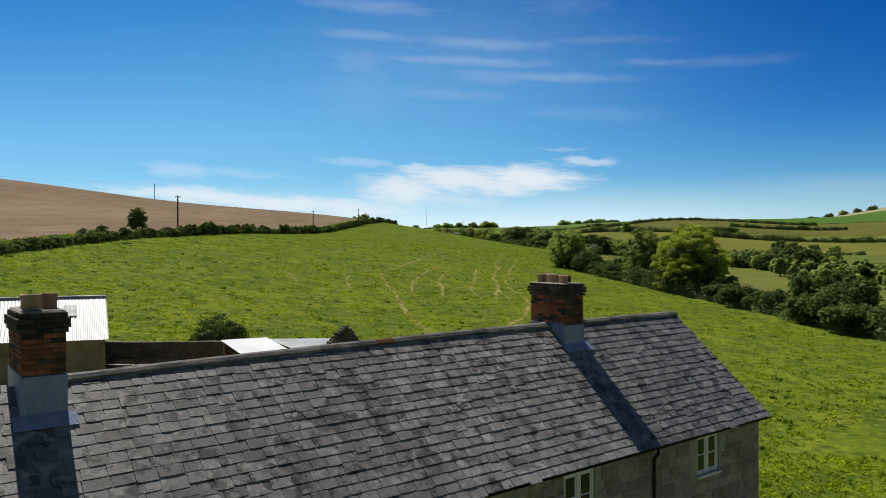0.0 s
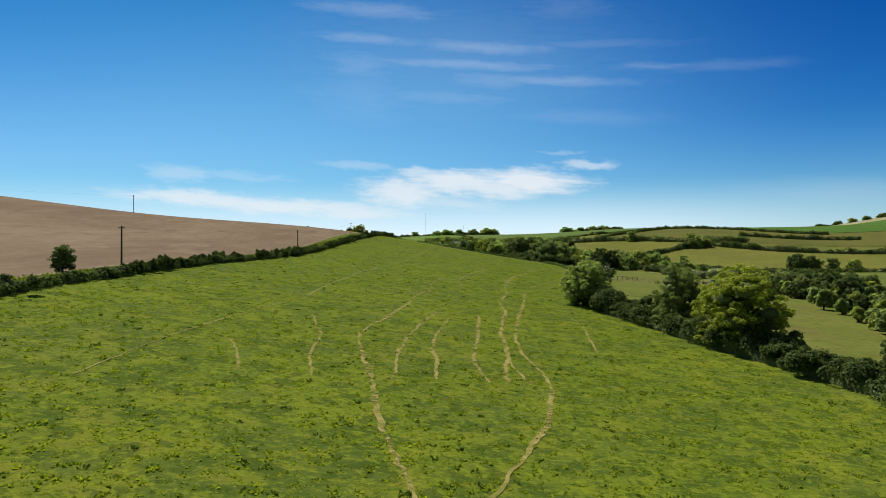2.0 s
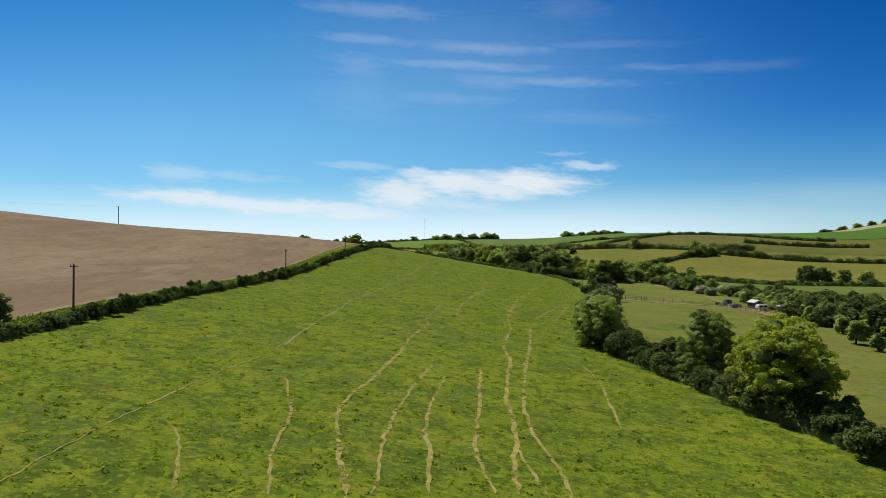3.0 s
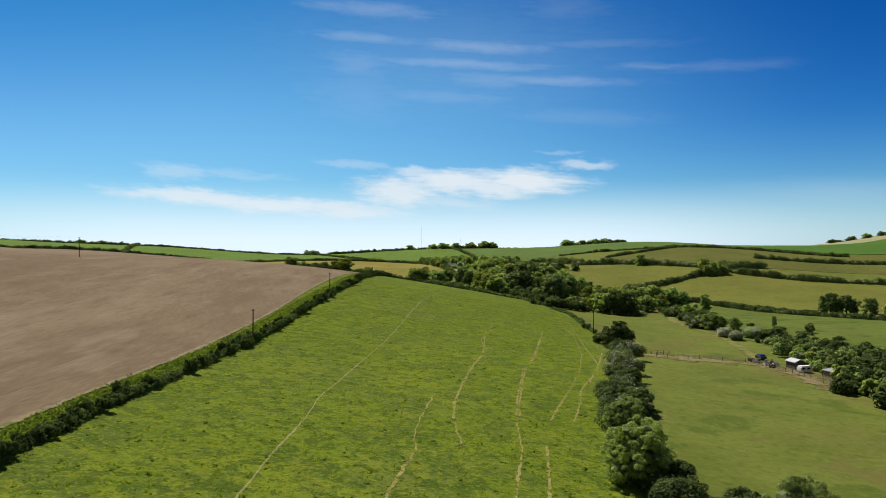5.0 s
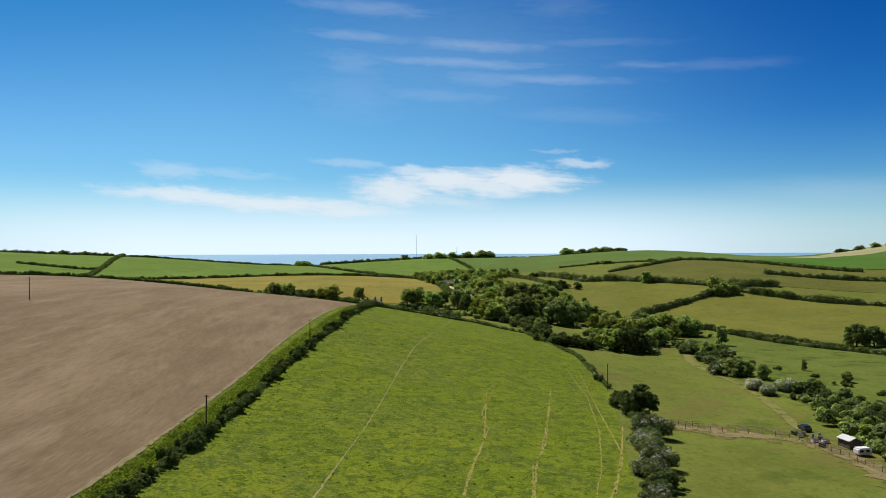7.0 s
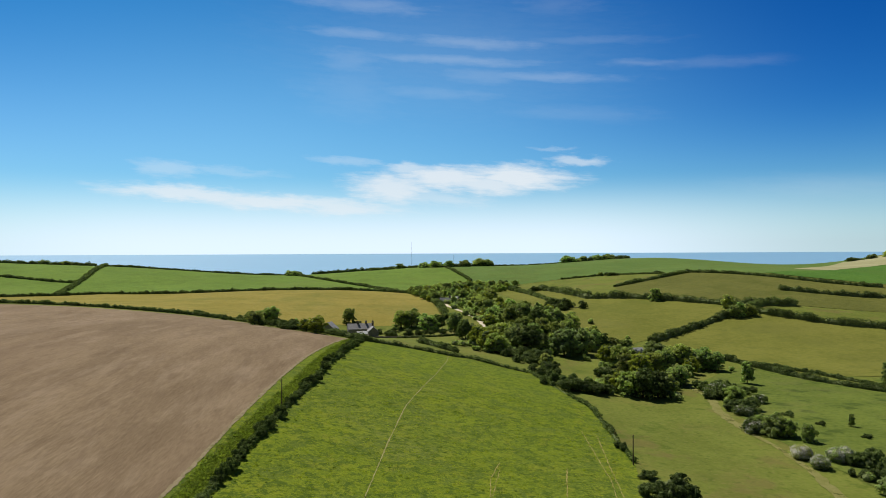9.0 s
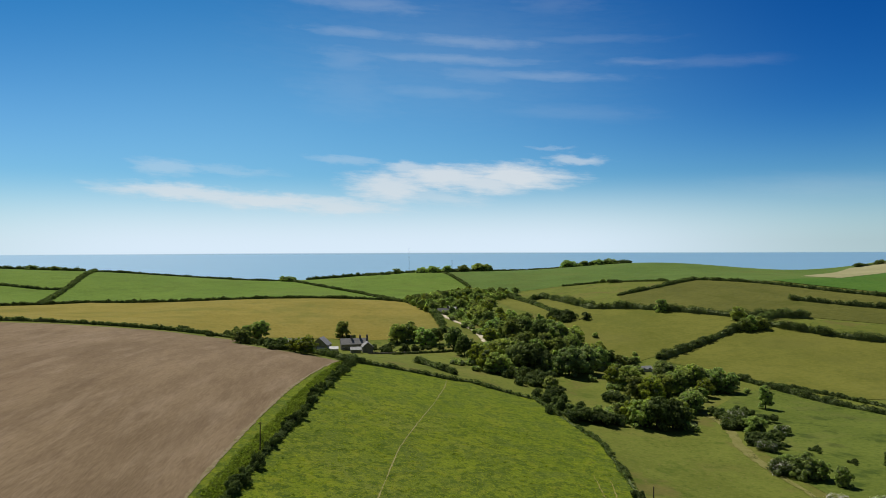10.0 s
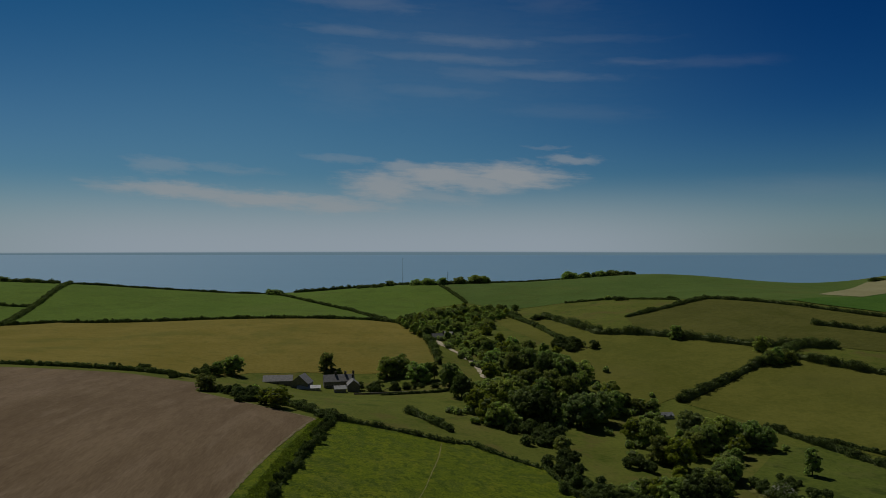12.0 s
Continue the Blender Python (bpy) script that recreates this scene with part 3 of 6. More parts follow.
def make_tree(name, seed, height, spread, trunk, mat, label, leaves=9000, leaf=0.24, lobes=16, low=0.16, limbs=6, category="tree", clumps=150):
    """A tapered trunk with limbs, and a crown of leaf sprays in uneven lobes. Stands on its origin."""
    rng = np.random.default_rng(seed)
    root = thing(name, Matrix(), label, category)
    bm = bmesh.new()
    lean = Vector((rng.normal() * 0.25, rng.normal() * 0.25, 0))
    top = Vector((0, 0, height * 0.55)) + lean
    tube(bm, (0, 0, -0.3), top * 0.5, trunk, trunk * 0.75)
    tube(bm, top * 0.5, top, trunk * 0.75, trunk * 0.4)
    for i in range(limbs):
        a = i * math.tau / limbs + rng.random()
        start = top * (0.45 + 0.5 * rng.random())
        end = start + Vector((math.cos(a) * spread * 0.6, math.sin(a) * spread * 0.6, height * (0.12 + 0.22 * rng.random())))
        mid = (start + end) / 2 + Vector((0, 0, -height * 0.02))
        tube(bm, start, mid, trunk * 0.4, trunk * 0.25, 6)
        tube(bm, mid, end, trunk * 0.25, trunk * 0.06, 6)
    part("trunk", bm, BARK, root)
    cs, rs = boughs(rng, height, spread, low, lobes)
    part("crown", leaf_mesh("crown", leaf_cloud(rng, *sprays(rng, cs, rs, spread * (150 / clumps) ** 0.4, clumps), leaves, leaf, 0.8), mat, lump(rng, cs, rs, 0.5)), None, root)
    return root


def make_bush(name, seed, height, spread, mat, label, leaves=6000, leaf=0.125, lobes=9, blossom=0, category="bush"):
    rng = np.random.default_rng(seed)
    root = thing(name, Matrix(), label, category)
    cs = np.array([(rng.normal() * spread * 0.38, rng.normal() * spread * 0.38, height * (0.25 + 0.42 * rng.random())) for _ in range(lobes)])
    rs = height * (0.20 + 0.17 * rng.random(lobes))
    bm = bmesh.new()
    for i in range(4):
        c = cs[i]
        tube(bm, (c[0] * 0.2, c[1] * 0.2, -0.2), c, 0.09, 0.03, 6)
    part("stems", bm, BARK, root)
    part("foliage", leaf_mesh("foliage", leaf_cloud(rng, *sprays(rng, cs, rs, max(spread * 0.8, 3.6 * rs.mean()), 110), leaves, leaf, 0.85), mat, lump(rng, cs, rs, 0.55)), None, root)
    if blossom:
        up = leaf_cloud(rng, cs + np.array([0, 0, 0.08]), rs * 1.12, blossom, leaf * 0.72)
        part("blossom", leaf_mesh("blossom", up, BLOSSOM), None, root, "creamy white may blossom")
    return root


used = set()


def plant(proto, x, y, size=1.0, turn=None, wide=1.0, group="", sink=0.05):
    """Sets a copy of a tree or bush on the land; the first call takes the first one itself."""
    turn = random.uniform(0, 360) if turn is None else turn
    m = Matrix.LocRotScale((x, y, gz(x, y) - sink), Euler((0, 0, radians(turn))), (size * wide, size * wide, size))
    if proto in used:
        ob = proto.copy()
        scene.collection.objects.link(ob)
        for o in proto.children:
            c = o.copy()
            scene.collection.objects.link(c)
            c.parent = ob
    else:
        ob = proto
        used.add(proto)
    ob.matrix_world = m
    return tagged(ob, group=group)


def hedge(name, line, width, height, label, per_metre=40, leaf=0.22, mat=None, seed=1, gaps=0.0, bumps=6.0, uneven=0.35, category="hedge", core=0.6):
    """A hedge of leaf sprays along a line, of uneven height and width, with a solid core in the shade-toned green."""
    rng = np.random.default_rng(seed)
    p = along(line, 1.2)
    d = np.gradient(p, axis=0)
    d /= np.linalg.norm(d, axis=1)[:, None]
    side = np.stack([d[:, 1], -d[:, 0]], -1)
    m = len(p)
    knots = rng.random(int(m * 1.2 / bumps) + 3)
    s = np.arange(m) * 1.2 / bumps
    wave = np.interp(s, np.arange(len(knots)), knots) * 0.55 + rng.random(m) * 0.45
    h = height * (1 - uneven + 2 * uneven * wave)
    w = width * (0.75 + 0.5 * wave) * 0.5
    if gaps:
        h = np.where(np.interp(s * 0.7, np.arange(len(knots)), knots[::-1]) < gaps, h * 0.35, h)
    zb = ground_at(p[:, 0], p[:, 1])
    n = int(m * 1.2 * per_metre)
    i = rng.integers(0, m, max(6, int(m * 1.2 * max(1.0, width / height) / (0.2 * height))))
    rs = h[i] * (0.26 + 0.26 * rng.random(len(i)))
    off = rng.uniform(-1, 1, len(i)) * np.maximum(w[i] - rs * 0.5, 0.1)
    cs = np.column_stack([p[i] + side[i] * off[:, None], zb[i] + np.maximum(h[i] * (0.75 + 0.35 * rng.random(len(i))) - rs, rs * 0.5) - np.abs(off) / w[i] * h[i] * 0.2])
    v = leaf_cloud(rng, cs, rs, n, leaf, 0.95)
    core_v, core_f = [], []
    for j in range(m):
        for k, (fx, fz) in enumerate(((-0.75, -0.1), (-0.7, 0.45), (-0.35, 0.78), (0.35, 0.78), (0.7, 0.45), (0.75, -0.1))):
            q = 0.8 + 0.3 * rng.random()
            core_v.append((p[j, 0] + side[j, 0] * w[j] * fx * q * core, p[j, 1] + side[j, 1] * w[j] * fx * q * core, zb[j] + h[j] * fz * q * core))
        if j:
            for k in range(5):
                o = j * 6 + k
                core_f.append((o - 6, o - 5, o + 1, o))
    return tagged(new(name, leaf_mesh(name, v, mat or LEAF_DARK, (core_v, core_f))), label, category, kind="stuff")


# prototypes
ASH = make_tree("tree", 11, 10.0, 5.0, 0.35, LEAF, "broad dark green hedgerow tree in full leaf")
OAK = make_tree("tree", 12, 9.0, 5.6, 0.4, LEAF, "round dark green tree in full leaf", lobes=20)
LIME = make_tree("tree", 13, 11.0, 5.2, 0.4, LEAF_BRIGHT, "fresh yellow-green tree in spring leaf", lobes=20, leaves=9000)
WILLOW = make_tree("tree", 14, 9.0, 4.8, 0.35, LEAF_GREY, "grey-green willow tree with soft foliage", lobes=18)
POPLAR = make_tree("tree", 15, 11.0, 2.8, 0.25, LEAF, "tall narrow green tree", lobes=14, low=0.18)
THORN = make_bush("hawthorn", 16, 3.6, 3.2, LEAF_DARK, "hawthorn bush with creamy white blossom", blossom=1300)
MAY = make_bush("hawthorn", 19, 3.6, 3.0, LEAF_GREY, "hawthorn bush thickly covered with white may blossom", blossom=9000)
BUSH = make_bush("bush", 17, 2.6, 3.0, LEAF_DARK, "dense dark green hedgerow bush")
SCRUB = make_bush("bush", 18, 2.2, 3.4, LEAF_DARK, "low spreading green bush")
ASH_BIG = make_tree("tree", 31, 10.0, 4.6, 0.38, LEAF, "tall dark green tree leaning out of a hedge", leaves=48000, leaf=0.085, lobes=20, low=0.06, clumps=420)
LIME_BIG = make_tree("tree", 32, 11.2, 5.6, 0.45, LEAF_BRIGHT, "large sunlit yellow-green tree in a field hedge", leaves=76000, leaf=0.085, lobes=18, low=0.04, limbs=9, clumps=620)
OAK_BIG = make_tree("tree", 33, 7.6, 4.2, 0.3, LEAF, "rounded dense green tree in a field hedge", leaves=42000, leaf=0.085, lobes=18, low=0.05, clumps=360)
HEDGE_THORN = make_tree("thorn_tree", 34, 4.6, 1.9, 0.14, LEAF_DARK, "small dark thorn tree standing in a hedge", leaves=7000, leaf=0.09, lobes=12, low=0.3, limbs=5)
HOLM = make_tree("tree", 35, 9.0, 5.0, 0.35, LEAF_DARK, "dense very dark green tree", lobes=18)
KINDS = {"holm": (HOLM, 9.0), "THORN": (HEDGE_THORN, 4.6), "ash": (ASH, 10.0), "oak": (OAK, 9.0), "lime": (LIME, 11.0), "willow": (WILLOW, 9.0), "poplar": (POPLAR, 11.0), "thorn": (THORN, 3.6), "bush": (BUSH, 2.6), "may": (MAY, 3.6), "scrub": (SCRUB, 2.2),
         "ASH": (ASH_BIG, 10.0), "LIME": (LIME_BIG, 11.2), "OAK": (OAK_BIG, 7.6)}
PLANTS = {
    "trees in the near hedgerow": [("LIME", 39.2, 117, 11.0), ("ASH", 35.4, 129, 9.4), ("OAK", 25.5, 150, 8.0), ("bush", 32, 139, 3.6), ("bush", 29.5, 141, 3.3), ("bush", 42, 109, 3.7), ("bush", 42, 102, 3.2), ("THORN", 46, 94, 5.6), ("THORN", 47, 87, 6.4), ("THORN", 47, 83, 6.0), ("THORN", 49, 77, 6.4), ("bush", 47, 80, 3.6), ("bush", 44, 98, 3.2), ("bush", 46, 85, 3.9), ("bush", 34, 134, 3.2), ("THORN", 54, 70, 6.0), ("bush", 52, 73, 4.0), ("bush", 55, 62, 4.4)],
    "hawthorns between meadow and pasture": [("holm", 51.5, 268, 7.6), ("bush", 52, 277, 3.2), ("thorn", 48, 250, 5.0), ("thorn", 46, 240, 4.0), ("thorn", 44.5, 233, 3.9), ("thorn", 42, 225, 4.0), ("thorn", 41, 218, 3.8), ("bush", 40, 212, 3.3), ("thorn", 38, 207, 3.3), ("bush", 52, 290, 2.0), ("bush", 52, 311, 1.9), ("thorn", 34, 191, 3.6), ("bush", 35, 185, 4.3), ("thorn", 31, 187, 3.2), ("OAK", 29, 170, 6.0), ("ash", 29, 159, 5.0), ("bush", 28, 148, 3.3), ("thorn", 36, 199, 3.5)],
    "bushes along the ploughed field": [("THORN", -46.6, 112.5, 4.2), ("scrub", -46, 98, 1.8), ("bush", -29, 430, 2.8), ("bush", -26, 428, 2.8)],
    "trees round the farmstead": [("oak", -79, 461, 6.0), ("oak", -87, 532, 9.0), ("ash", -92, 524, 6.3), ("scrub", -96, 518, 4.8), ("ash", -48, 569, 9.0), ("ash", -16, 558, 10.5), ("oak", -10, 561, 10.1), ("oak", -0, 546, 9.4), ("poplar", 5, 549, 9.5), ("poplar", 8, 550, 9.2), ("ash", 15, 530, 12.0), ("lime", -47, 437, 7.6), ("lime", -52, 441, 5.8), ("scrub", -58, 446, 4.0), ("scrub", -20, 529, 4.6), ("scrub", -10, 530, 2.5), ("scrub", -5, 533, 3.0)],
    "garden bushes at the farmstead": [("bush", 2, 535, 2.0), ("bush", 8, 534, 2.3), ("bush", -41, 563, 3.1), ("scrub", -101, 493, 2.4), ("bush", -119, 505, 2.9), ("scrub", -131, 502, 1.9), ("bush", -65, 453, 4.1), ("bush", -60, 450, 3.2), ("oak", -52, 452, 4.6), ("oak", -60, 457, 4.6), ("bush", -70, 458, 3.5), ("bush", -47, 448, 3.0), ("bush", -42, 444, 2.6), ("scrub", -75, 462, 2.6)],
    "trees of the valley wood": [("holm", 20, 510, 10.0), ("lime", 25, 478, 10.5), ("lime", 28, 461, 10.5), ("oak", 32, 458, 8.7), ("ash", 39, 501, 10.0), ("willow", 43, 475, 12.5), ("holm", 48, 470, 12.5), ("oak", 52, 468, 7.5), ("scrub", 56, 474, 5.0), ("willow", 65, 470, 13.5), ("willow", 73, 478, 12.5), ("oak", 82, 491, 9.7), ("holm", 89, 498, 7.4), ("oak", 95, 495, 5.7), ("oak", 101, 496, 4.9), ("ash", 49, 556, 11.6), ("ash", 57, 561, 12.4), ("holm", 64, 549, 12.6), ("oak", 72, 545, 12.5), ("oak", 81, 545, 9.4)],
    "trees in the middle of the valley wood": [("lime", 36, 549, 8.5), ("oak", 19, 545, 5.6), ("lime", 46, 589, 8.4), ("ash", 39, 599, 9.0), ("oak", 36, 616, 7.8), ("oak", 33, 640, 6.5), ("oak", 35, 507, 8.4), ("oak", 52, 531, 9.0), ("ash", 63, 526, 9.8), ("oak", 69, 519, 8.8), ("oak", 76, 528, 8.5), ("oak", 88, 518, 7.0), ("lime", 84, 508, 7.0), ("scrub", 60, 500, 5.0), ("oak", 45, 516, 8.0), ("ash", 56, 512, 9.0)],
    "trees at the top of the valley wood": [("oak", -13, 718, 6.0), ("ash", -8, 732, 7.1), ("lime", -1, 724, 7.9), ("oak", 6, 740, 8.1), ("ash", 15, 756, 9.0), ("oak", 25, 768, 9.2), ("ash", 35, 787, 9.0), ("oak", 46, 794, 8.6), ("ash", 57, 814, 6.5), ("oak", 68, 817, 5.6), ("lime", -4, 690, 6.4), ("oak", 6, 660, 6.9), ("oak", 23, 671, 7.9), ("ash", 34, 650, 7.4), ("lime", 30, 723, 7.0), ("oak", 17, 690, 7.6), ("oak", 80, 815, 5.0), ("oak", 42, 745, 7.5), ("ash", 12, 715, 7.5), ("oak", 48, 700, 6.5), ("lime", 44, 670, 6.5)],
    "trees between lane and fields": [("lime", 36, 584, 6.6), ("oak", 41, 578, 7.8), ("ash", 46, 573, 7.7), ("ash", 40, 606, 6.9), ("lime", 47, 606, 6.9), ("oak", 54, 599, 6.8), ("oak", 60, 585, 7.0), ("oak", 68, 575, 8.0), ("ash", 76, 566, 8.0), ("oak", 56, 622, 6.0), ("lime", 50, 640, 6.0), ("oak", 64, 612, 6.0)],
    "trees of the lower copse": [("lime", 81, 451, 9.6), ("oak", 86, 449, 9.6), ("ash", 83, 428, 9.1), ("lime", 88, 423, 10.8), ("willow", 106, 462, 10.6), ("oak", 112, 455, 10.0), ("ash", 117, 455, 10.0), ("oak", 123, 453, 9.3), ("oak", 128, 451, 7.8), ("lime", 115, 441, 7.6), ("willow", 102, 417, 7.5), ("holm", 77, 381, 10.0), ("ash", 72, 382, 8.6), ("holm", 83, 383, 9.4), ("ash", 67, 390, 5.6), ("lime", 70, 386, 8.0), ("oak", 98, 411, 7.4), ("ash", 97, 437, 9.0), ("oak", 104, 447, 9.0), ("oak", 90, 397, 7.0)],
    "bushes round the lower copse": [("bush", 54, 381, 5.0), ("ash", 58, 382, 5.4), ("bush", 62, 381, 4.3), ("bush", 52, 387, 3.9), ("scrub", 48, 391, 3.9), ("scrub", 47, 402, 4.7), ("bush", 48, 417, 4.4), ("scrub", 47, 436, 5.0), ("willow", 50, 428, 6.0), ("scrub", 45, 448, 4.9), ("scrub", 41, 453, 4.3), ("scrub", 92, 406, 5.0), ("bush", 75, 419, 4.4), ("poplar", 131, 421, 9.6), ("thorn", 110, 398, 4.8), ("bush", 107, 404, 3.3), ("oak", 109, 380, 5.8), ("bush", 105, 366, 4.4), ("thorn", 104, 358, 3.5), ("bush", 132, 456, 2.2)],
    "trees in the far hedges": [("ash", 155, 624, 8.5), ("ash", 191, 590, 8.6), ("poplar", 189, 566, 9.5), ("ash", 184, 564, 7.4), ("oak", 196, 568, 6.8), ("bush", 86, 626, 6.0), ("scrub", 89, 613, 6.0), ("bush", 90, 744, 4.3), ("bush", 97, 738, 3.7), ("bush", 77, 771, 4.5), ("oak", 161, 818, 3.6), ("bush", 168, 808, 3.2), ("bush", 172, 803, 3.1), ("bush", 229, 769, 2.4), ("bush", 205, 780, 2.4), ("bush", 139, 828, 2.0), ("ash", -93, 531, 4.5)],
    "bushes along the stream": [("thorn", 97, 338, 4.1), ("bush", 104, 366, 3.3), ("scrub", 106, 387, 4.6), ("oak", 102, 334, 6.0), ("oak", 100, 339, 4.7), ("oak", 105, 333, 5.0), ("ash", 108, 327, 5.1), ("may", 99, 312, 3.9), ("may", 99, 304, 3.6), ("may", 107, 309, 4.6), ("bush", 111, 304, 4.2), ("scrub", 109, 307, 2.2), ("poplar", 130, 344, 4.3), ("willow", 104, 284, 4.0), ("scrub", 108, 284, 3.3), ("scrub", 108, 279, 3.3), ("willow", 112, 283, 3.6), ("scrub", 106, 295, 2.2), ("scrub", 112, 295, 2.2)],
    "bushes in the stream gully": [("thorn", 117, 380, 3.4), ("bush", 120, 399, 3.0), ("scrub", 119, 410, 2.6), ("scrub", 122, 347, 1.2), ("bush", 127, 331, 1.3), ("scrub", 128, 315, 1.4), ("bush", 131, 300, 1.5), ("willow", 131.5, 320, 3.6), ("scrub", 118, 360, 1.5), ("bush", 113, 300, 2.6), ("scrub", 116, 288, 2.8)],
    "trees along the stream": [("willow", 110, 275, 3.6), ("scrub", 113, 271, 4.3), ("scrub", 111, 266, 4.3), ("scrub", 105, 262, 4.3), ("willow", 101, 251, 4.8), ("bush", 98, 241, 4.3), ("willow", 105, 248, 5.7), ("scrub", 109, 245, 5.5), ("bush", 112, 238, 5.5), ("scrub", 93, 219, 4.4), ("willow", 93, 210, 5.5), ("scrub", 95, 203, 6.5), ("scrub", 124, 270, 3.5), ("scrub", 117, 262, 3.1), ("scrub", 104, 228, 5.0), ("willow", 101, 216, 4.7), ("scrub", 120, 250, 4.7), ("scrub", 117, 232, 5.4), ("willow", 107, 212, 5.4), ("holm", 192, 420, 10.0), ("holm", 200, 420, 9.0), ("ash", 211, 419, 7.7), ("oak", 221, 417, 7.0), ("willow", 115, 292, 4.5)],
    "wind-bent trees on the skyline": [("oak", -154, 936, 5.4), ("oak", -145, 930, 5.2), ("ash", -36, 985, 6.0), ("oak", -8, 984, 6.0), ("oak", 7, 984, 7.0), ("ash", 22, 986, 7.6), ("oak", 39, 995, 7.4), ("oak", 61, 1008, 9.0), ("oak", 67, 1010, 8.0), ("oak", 174, 1050, 8.4), ("ash", 192, 1045, 6.6), ("oak", 209, 1048, 6.8), ("oak", 227, 1050, 6.4), ("bush", 237, 1048, 4.6), ("bush", -68, 978, 3.6), ("bush", -53, 975, 3.6), ("oak", -420, 930, 5.0), ("oak", -395, 928, 4.5), ("bush", -372, 928, 3.5), ("oak", 484, 925, 5.0), ("oak", 500, 920, 5.4), ("oak", 515, 915, 5.0), ("oak", 530, 910, 5.4), ("bush", 470, 930, 4.0)],
}
for group, rows in PLANTS.items():
    for kind, x, y, h in rows:
        proto, full = KINDS[kind]
        wide = random.uniform(0.92, 1.12) * (1.16 if kind == "LIME" else 1.0) * (1.3 if kind == "lime" and x < -40 else 1.0) * (1.35 if "skyline" in group else 0.95 if kind in ("oak", "ash", "lime", "willow", "holm") and y > 180 else 1.0)
        low = 0.5 * h if "skyline" in group else 0.06 * h if "farmstead" in group else 0.32 * h if y > 560 else (0.12 * h if y > 180 else 0.1)
        plant(proto, x, y, (h + low) / full, None, wide, group, low)


def inside(x, y, ring):
    odd = False
    for (x0, y0), (x1, y1) in zip(ring, ring[1:] + ring[:1]):
        if (y0 > y) != (y1 > y) and x < x0 + (y - y0) / (y1 - y0) * (x1 - x0):
            odd = not odd
    return odd


WOOD = [(-18, 726), (4, 807), (41, 839), (74, 811), (71, 782), (47, 723), (46, 685), (31, 672), (24, 665), (26, 627), (39, 615), (54, 622), (73, 610), (82, 576), (84, 548), (79, 524), (64, 499), (48, 501), (41, 505), (32, 495), (19, 498), (17, 546), (13.5, 576), (9, 619), (-2, 652)]
GLADE = [(4, 646), (14, 652), (21, 630), (29, 605), (37, 584), (40, 560), (36, 532), (25, 532), (18, 560), (10, 590), (5, 615)]


def fill_wood(ring, gap, sizes, label, seed, shares=(0.40, 0.08, 0.24, 0.28)):
    """Trees of mixed tones in the free places of a wood, a crown's width apart: one stand of stuff for each tone."""
    rng = np.random.default_rng(seed)
    taken = [(x, y) for rows in PLANTS.values() for _, x, y, h in rows if h > 4]
    lo, hi = np.min(ring, 0), np.max(ring, 0)
    tones = [[], [], [], []]
    for _ in range(2600):
        x, y = rng.uniform(lo[0], hi[0]), rng.uniform(lo[1], hi[1])
        if inside(x, y, ring) and not inside(x, y, GLADE) and all((x - a) ** 2 + (y - b) ** 2 > (gap * (0.68 if y > 660 else 1.0)) ** 2 for a, b in taken):
            taken.append((x, y))
            tones[rng.choice(4, p=shares)].append((x, y, rng.uniform(*sizes)))
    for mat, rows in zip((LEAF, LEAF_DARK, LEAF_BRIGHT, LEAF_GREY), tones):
        if not rows:
            continue
        cs, rs, tufty = [], [], []
        bm = bmesh.new()
        for x, y, h in rows:
            z = gz(x, y)
            tube(bm, (x, y, z - 0.4), (x, y, z + h * 0.6), 0.26, 0.1, 6)
            c, r = boughs(rng, h, h * 0.46, 0.1, 8)
            c = c + np.array([x, y, z])
            cs.append(c), rs.append(r), tufty.append(sprays(rng, c, r, h * 0.46, 70))
        clumps, sizes_of = (np.concatenate(q) for q in zip(*tufty))
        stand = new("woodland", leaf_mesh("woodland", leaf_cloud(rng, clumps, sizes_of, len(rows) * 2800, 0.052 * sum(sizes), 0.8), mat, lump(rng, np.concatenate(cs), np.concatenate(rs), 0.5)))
        part("trunks", bm, BARK, tagged(stand, label, "trees", kind="stuff"))


fill_wood(WOOD, 8.0, (3.6, 6.4), "close stand of small trees in the valley wood", 21)
fill_wood([(80, 380), (66, 384), (76, 400), (90, 415), (84, 440), (80, 458), (104, 466), (130, 456), (122, 440), (104, 428), (96, 400)], 8.6, (3.6, 6.0), "close stand of small trees in the lower copse", 22)
fill_wood([(93, 200), (90, 222), (98, 250), (104, 276), (114, 280), (122, 256), (122, 232), (112, 205)], 4.2, (2.8, 4.4), "close scrub of small trees along the stream", 23, (0.30, 0.30, 0.05, 0.35))
fill_wood([(71, 138), (75, 158), (80, 176), (86, 192), (95, 205), (112, 204), (124, 184), (122, 138)], 4.2, (2.6, 4.2), "close scrub of small trees beside the pasture", 24, (0.30, 0.30, 0.05, 0.35))
hedge("hedge", H_PLOUGH, 1.9, 1.15, "thick dark hedge of lumpy bushes beside a ploughed field", 220, 0.15, seed=3, bumps=2.5, uneven=0.5)
for x, y in along(H_PLOUGH[2:], 3.4):
    if random.random() < 0.85 and abs(y - 112) > 4:
        plant(BUSH, x + random.gauss(0, 0.45), y + random.gauss(0, 0.8), random.uniform(0.62, 1.15) * (0.72 if y < 125 else 1.0), None, random.uniform(0.5, 0.8), "bushes along the ploughed field", 0.25)
hedge("hedge", H_TOP[:4], 2.4, 1.7, "low dark hedge along the top of a meadow", 60, 0.22, seed=4)
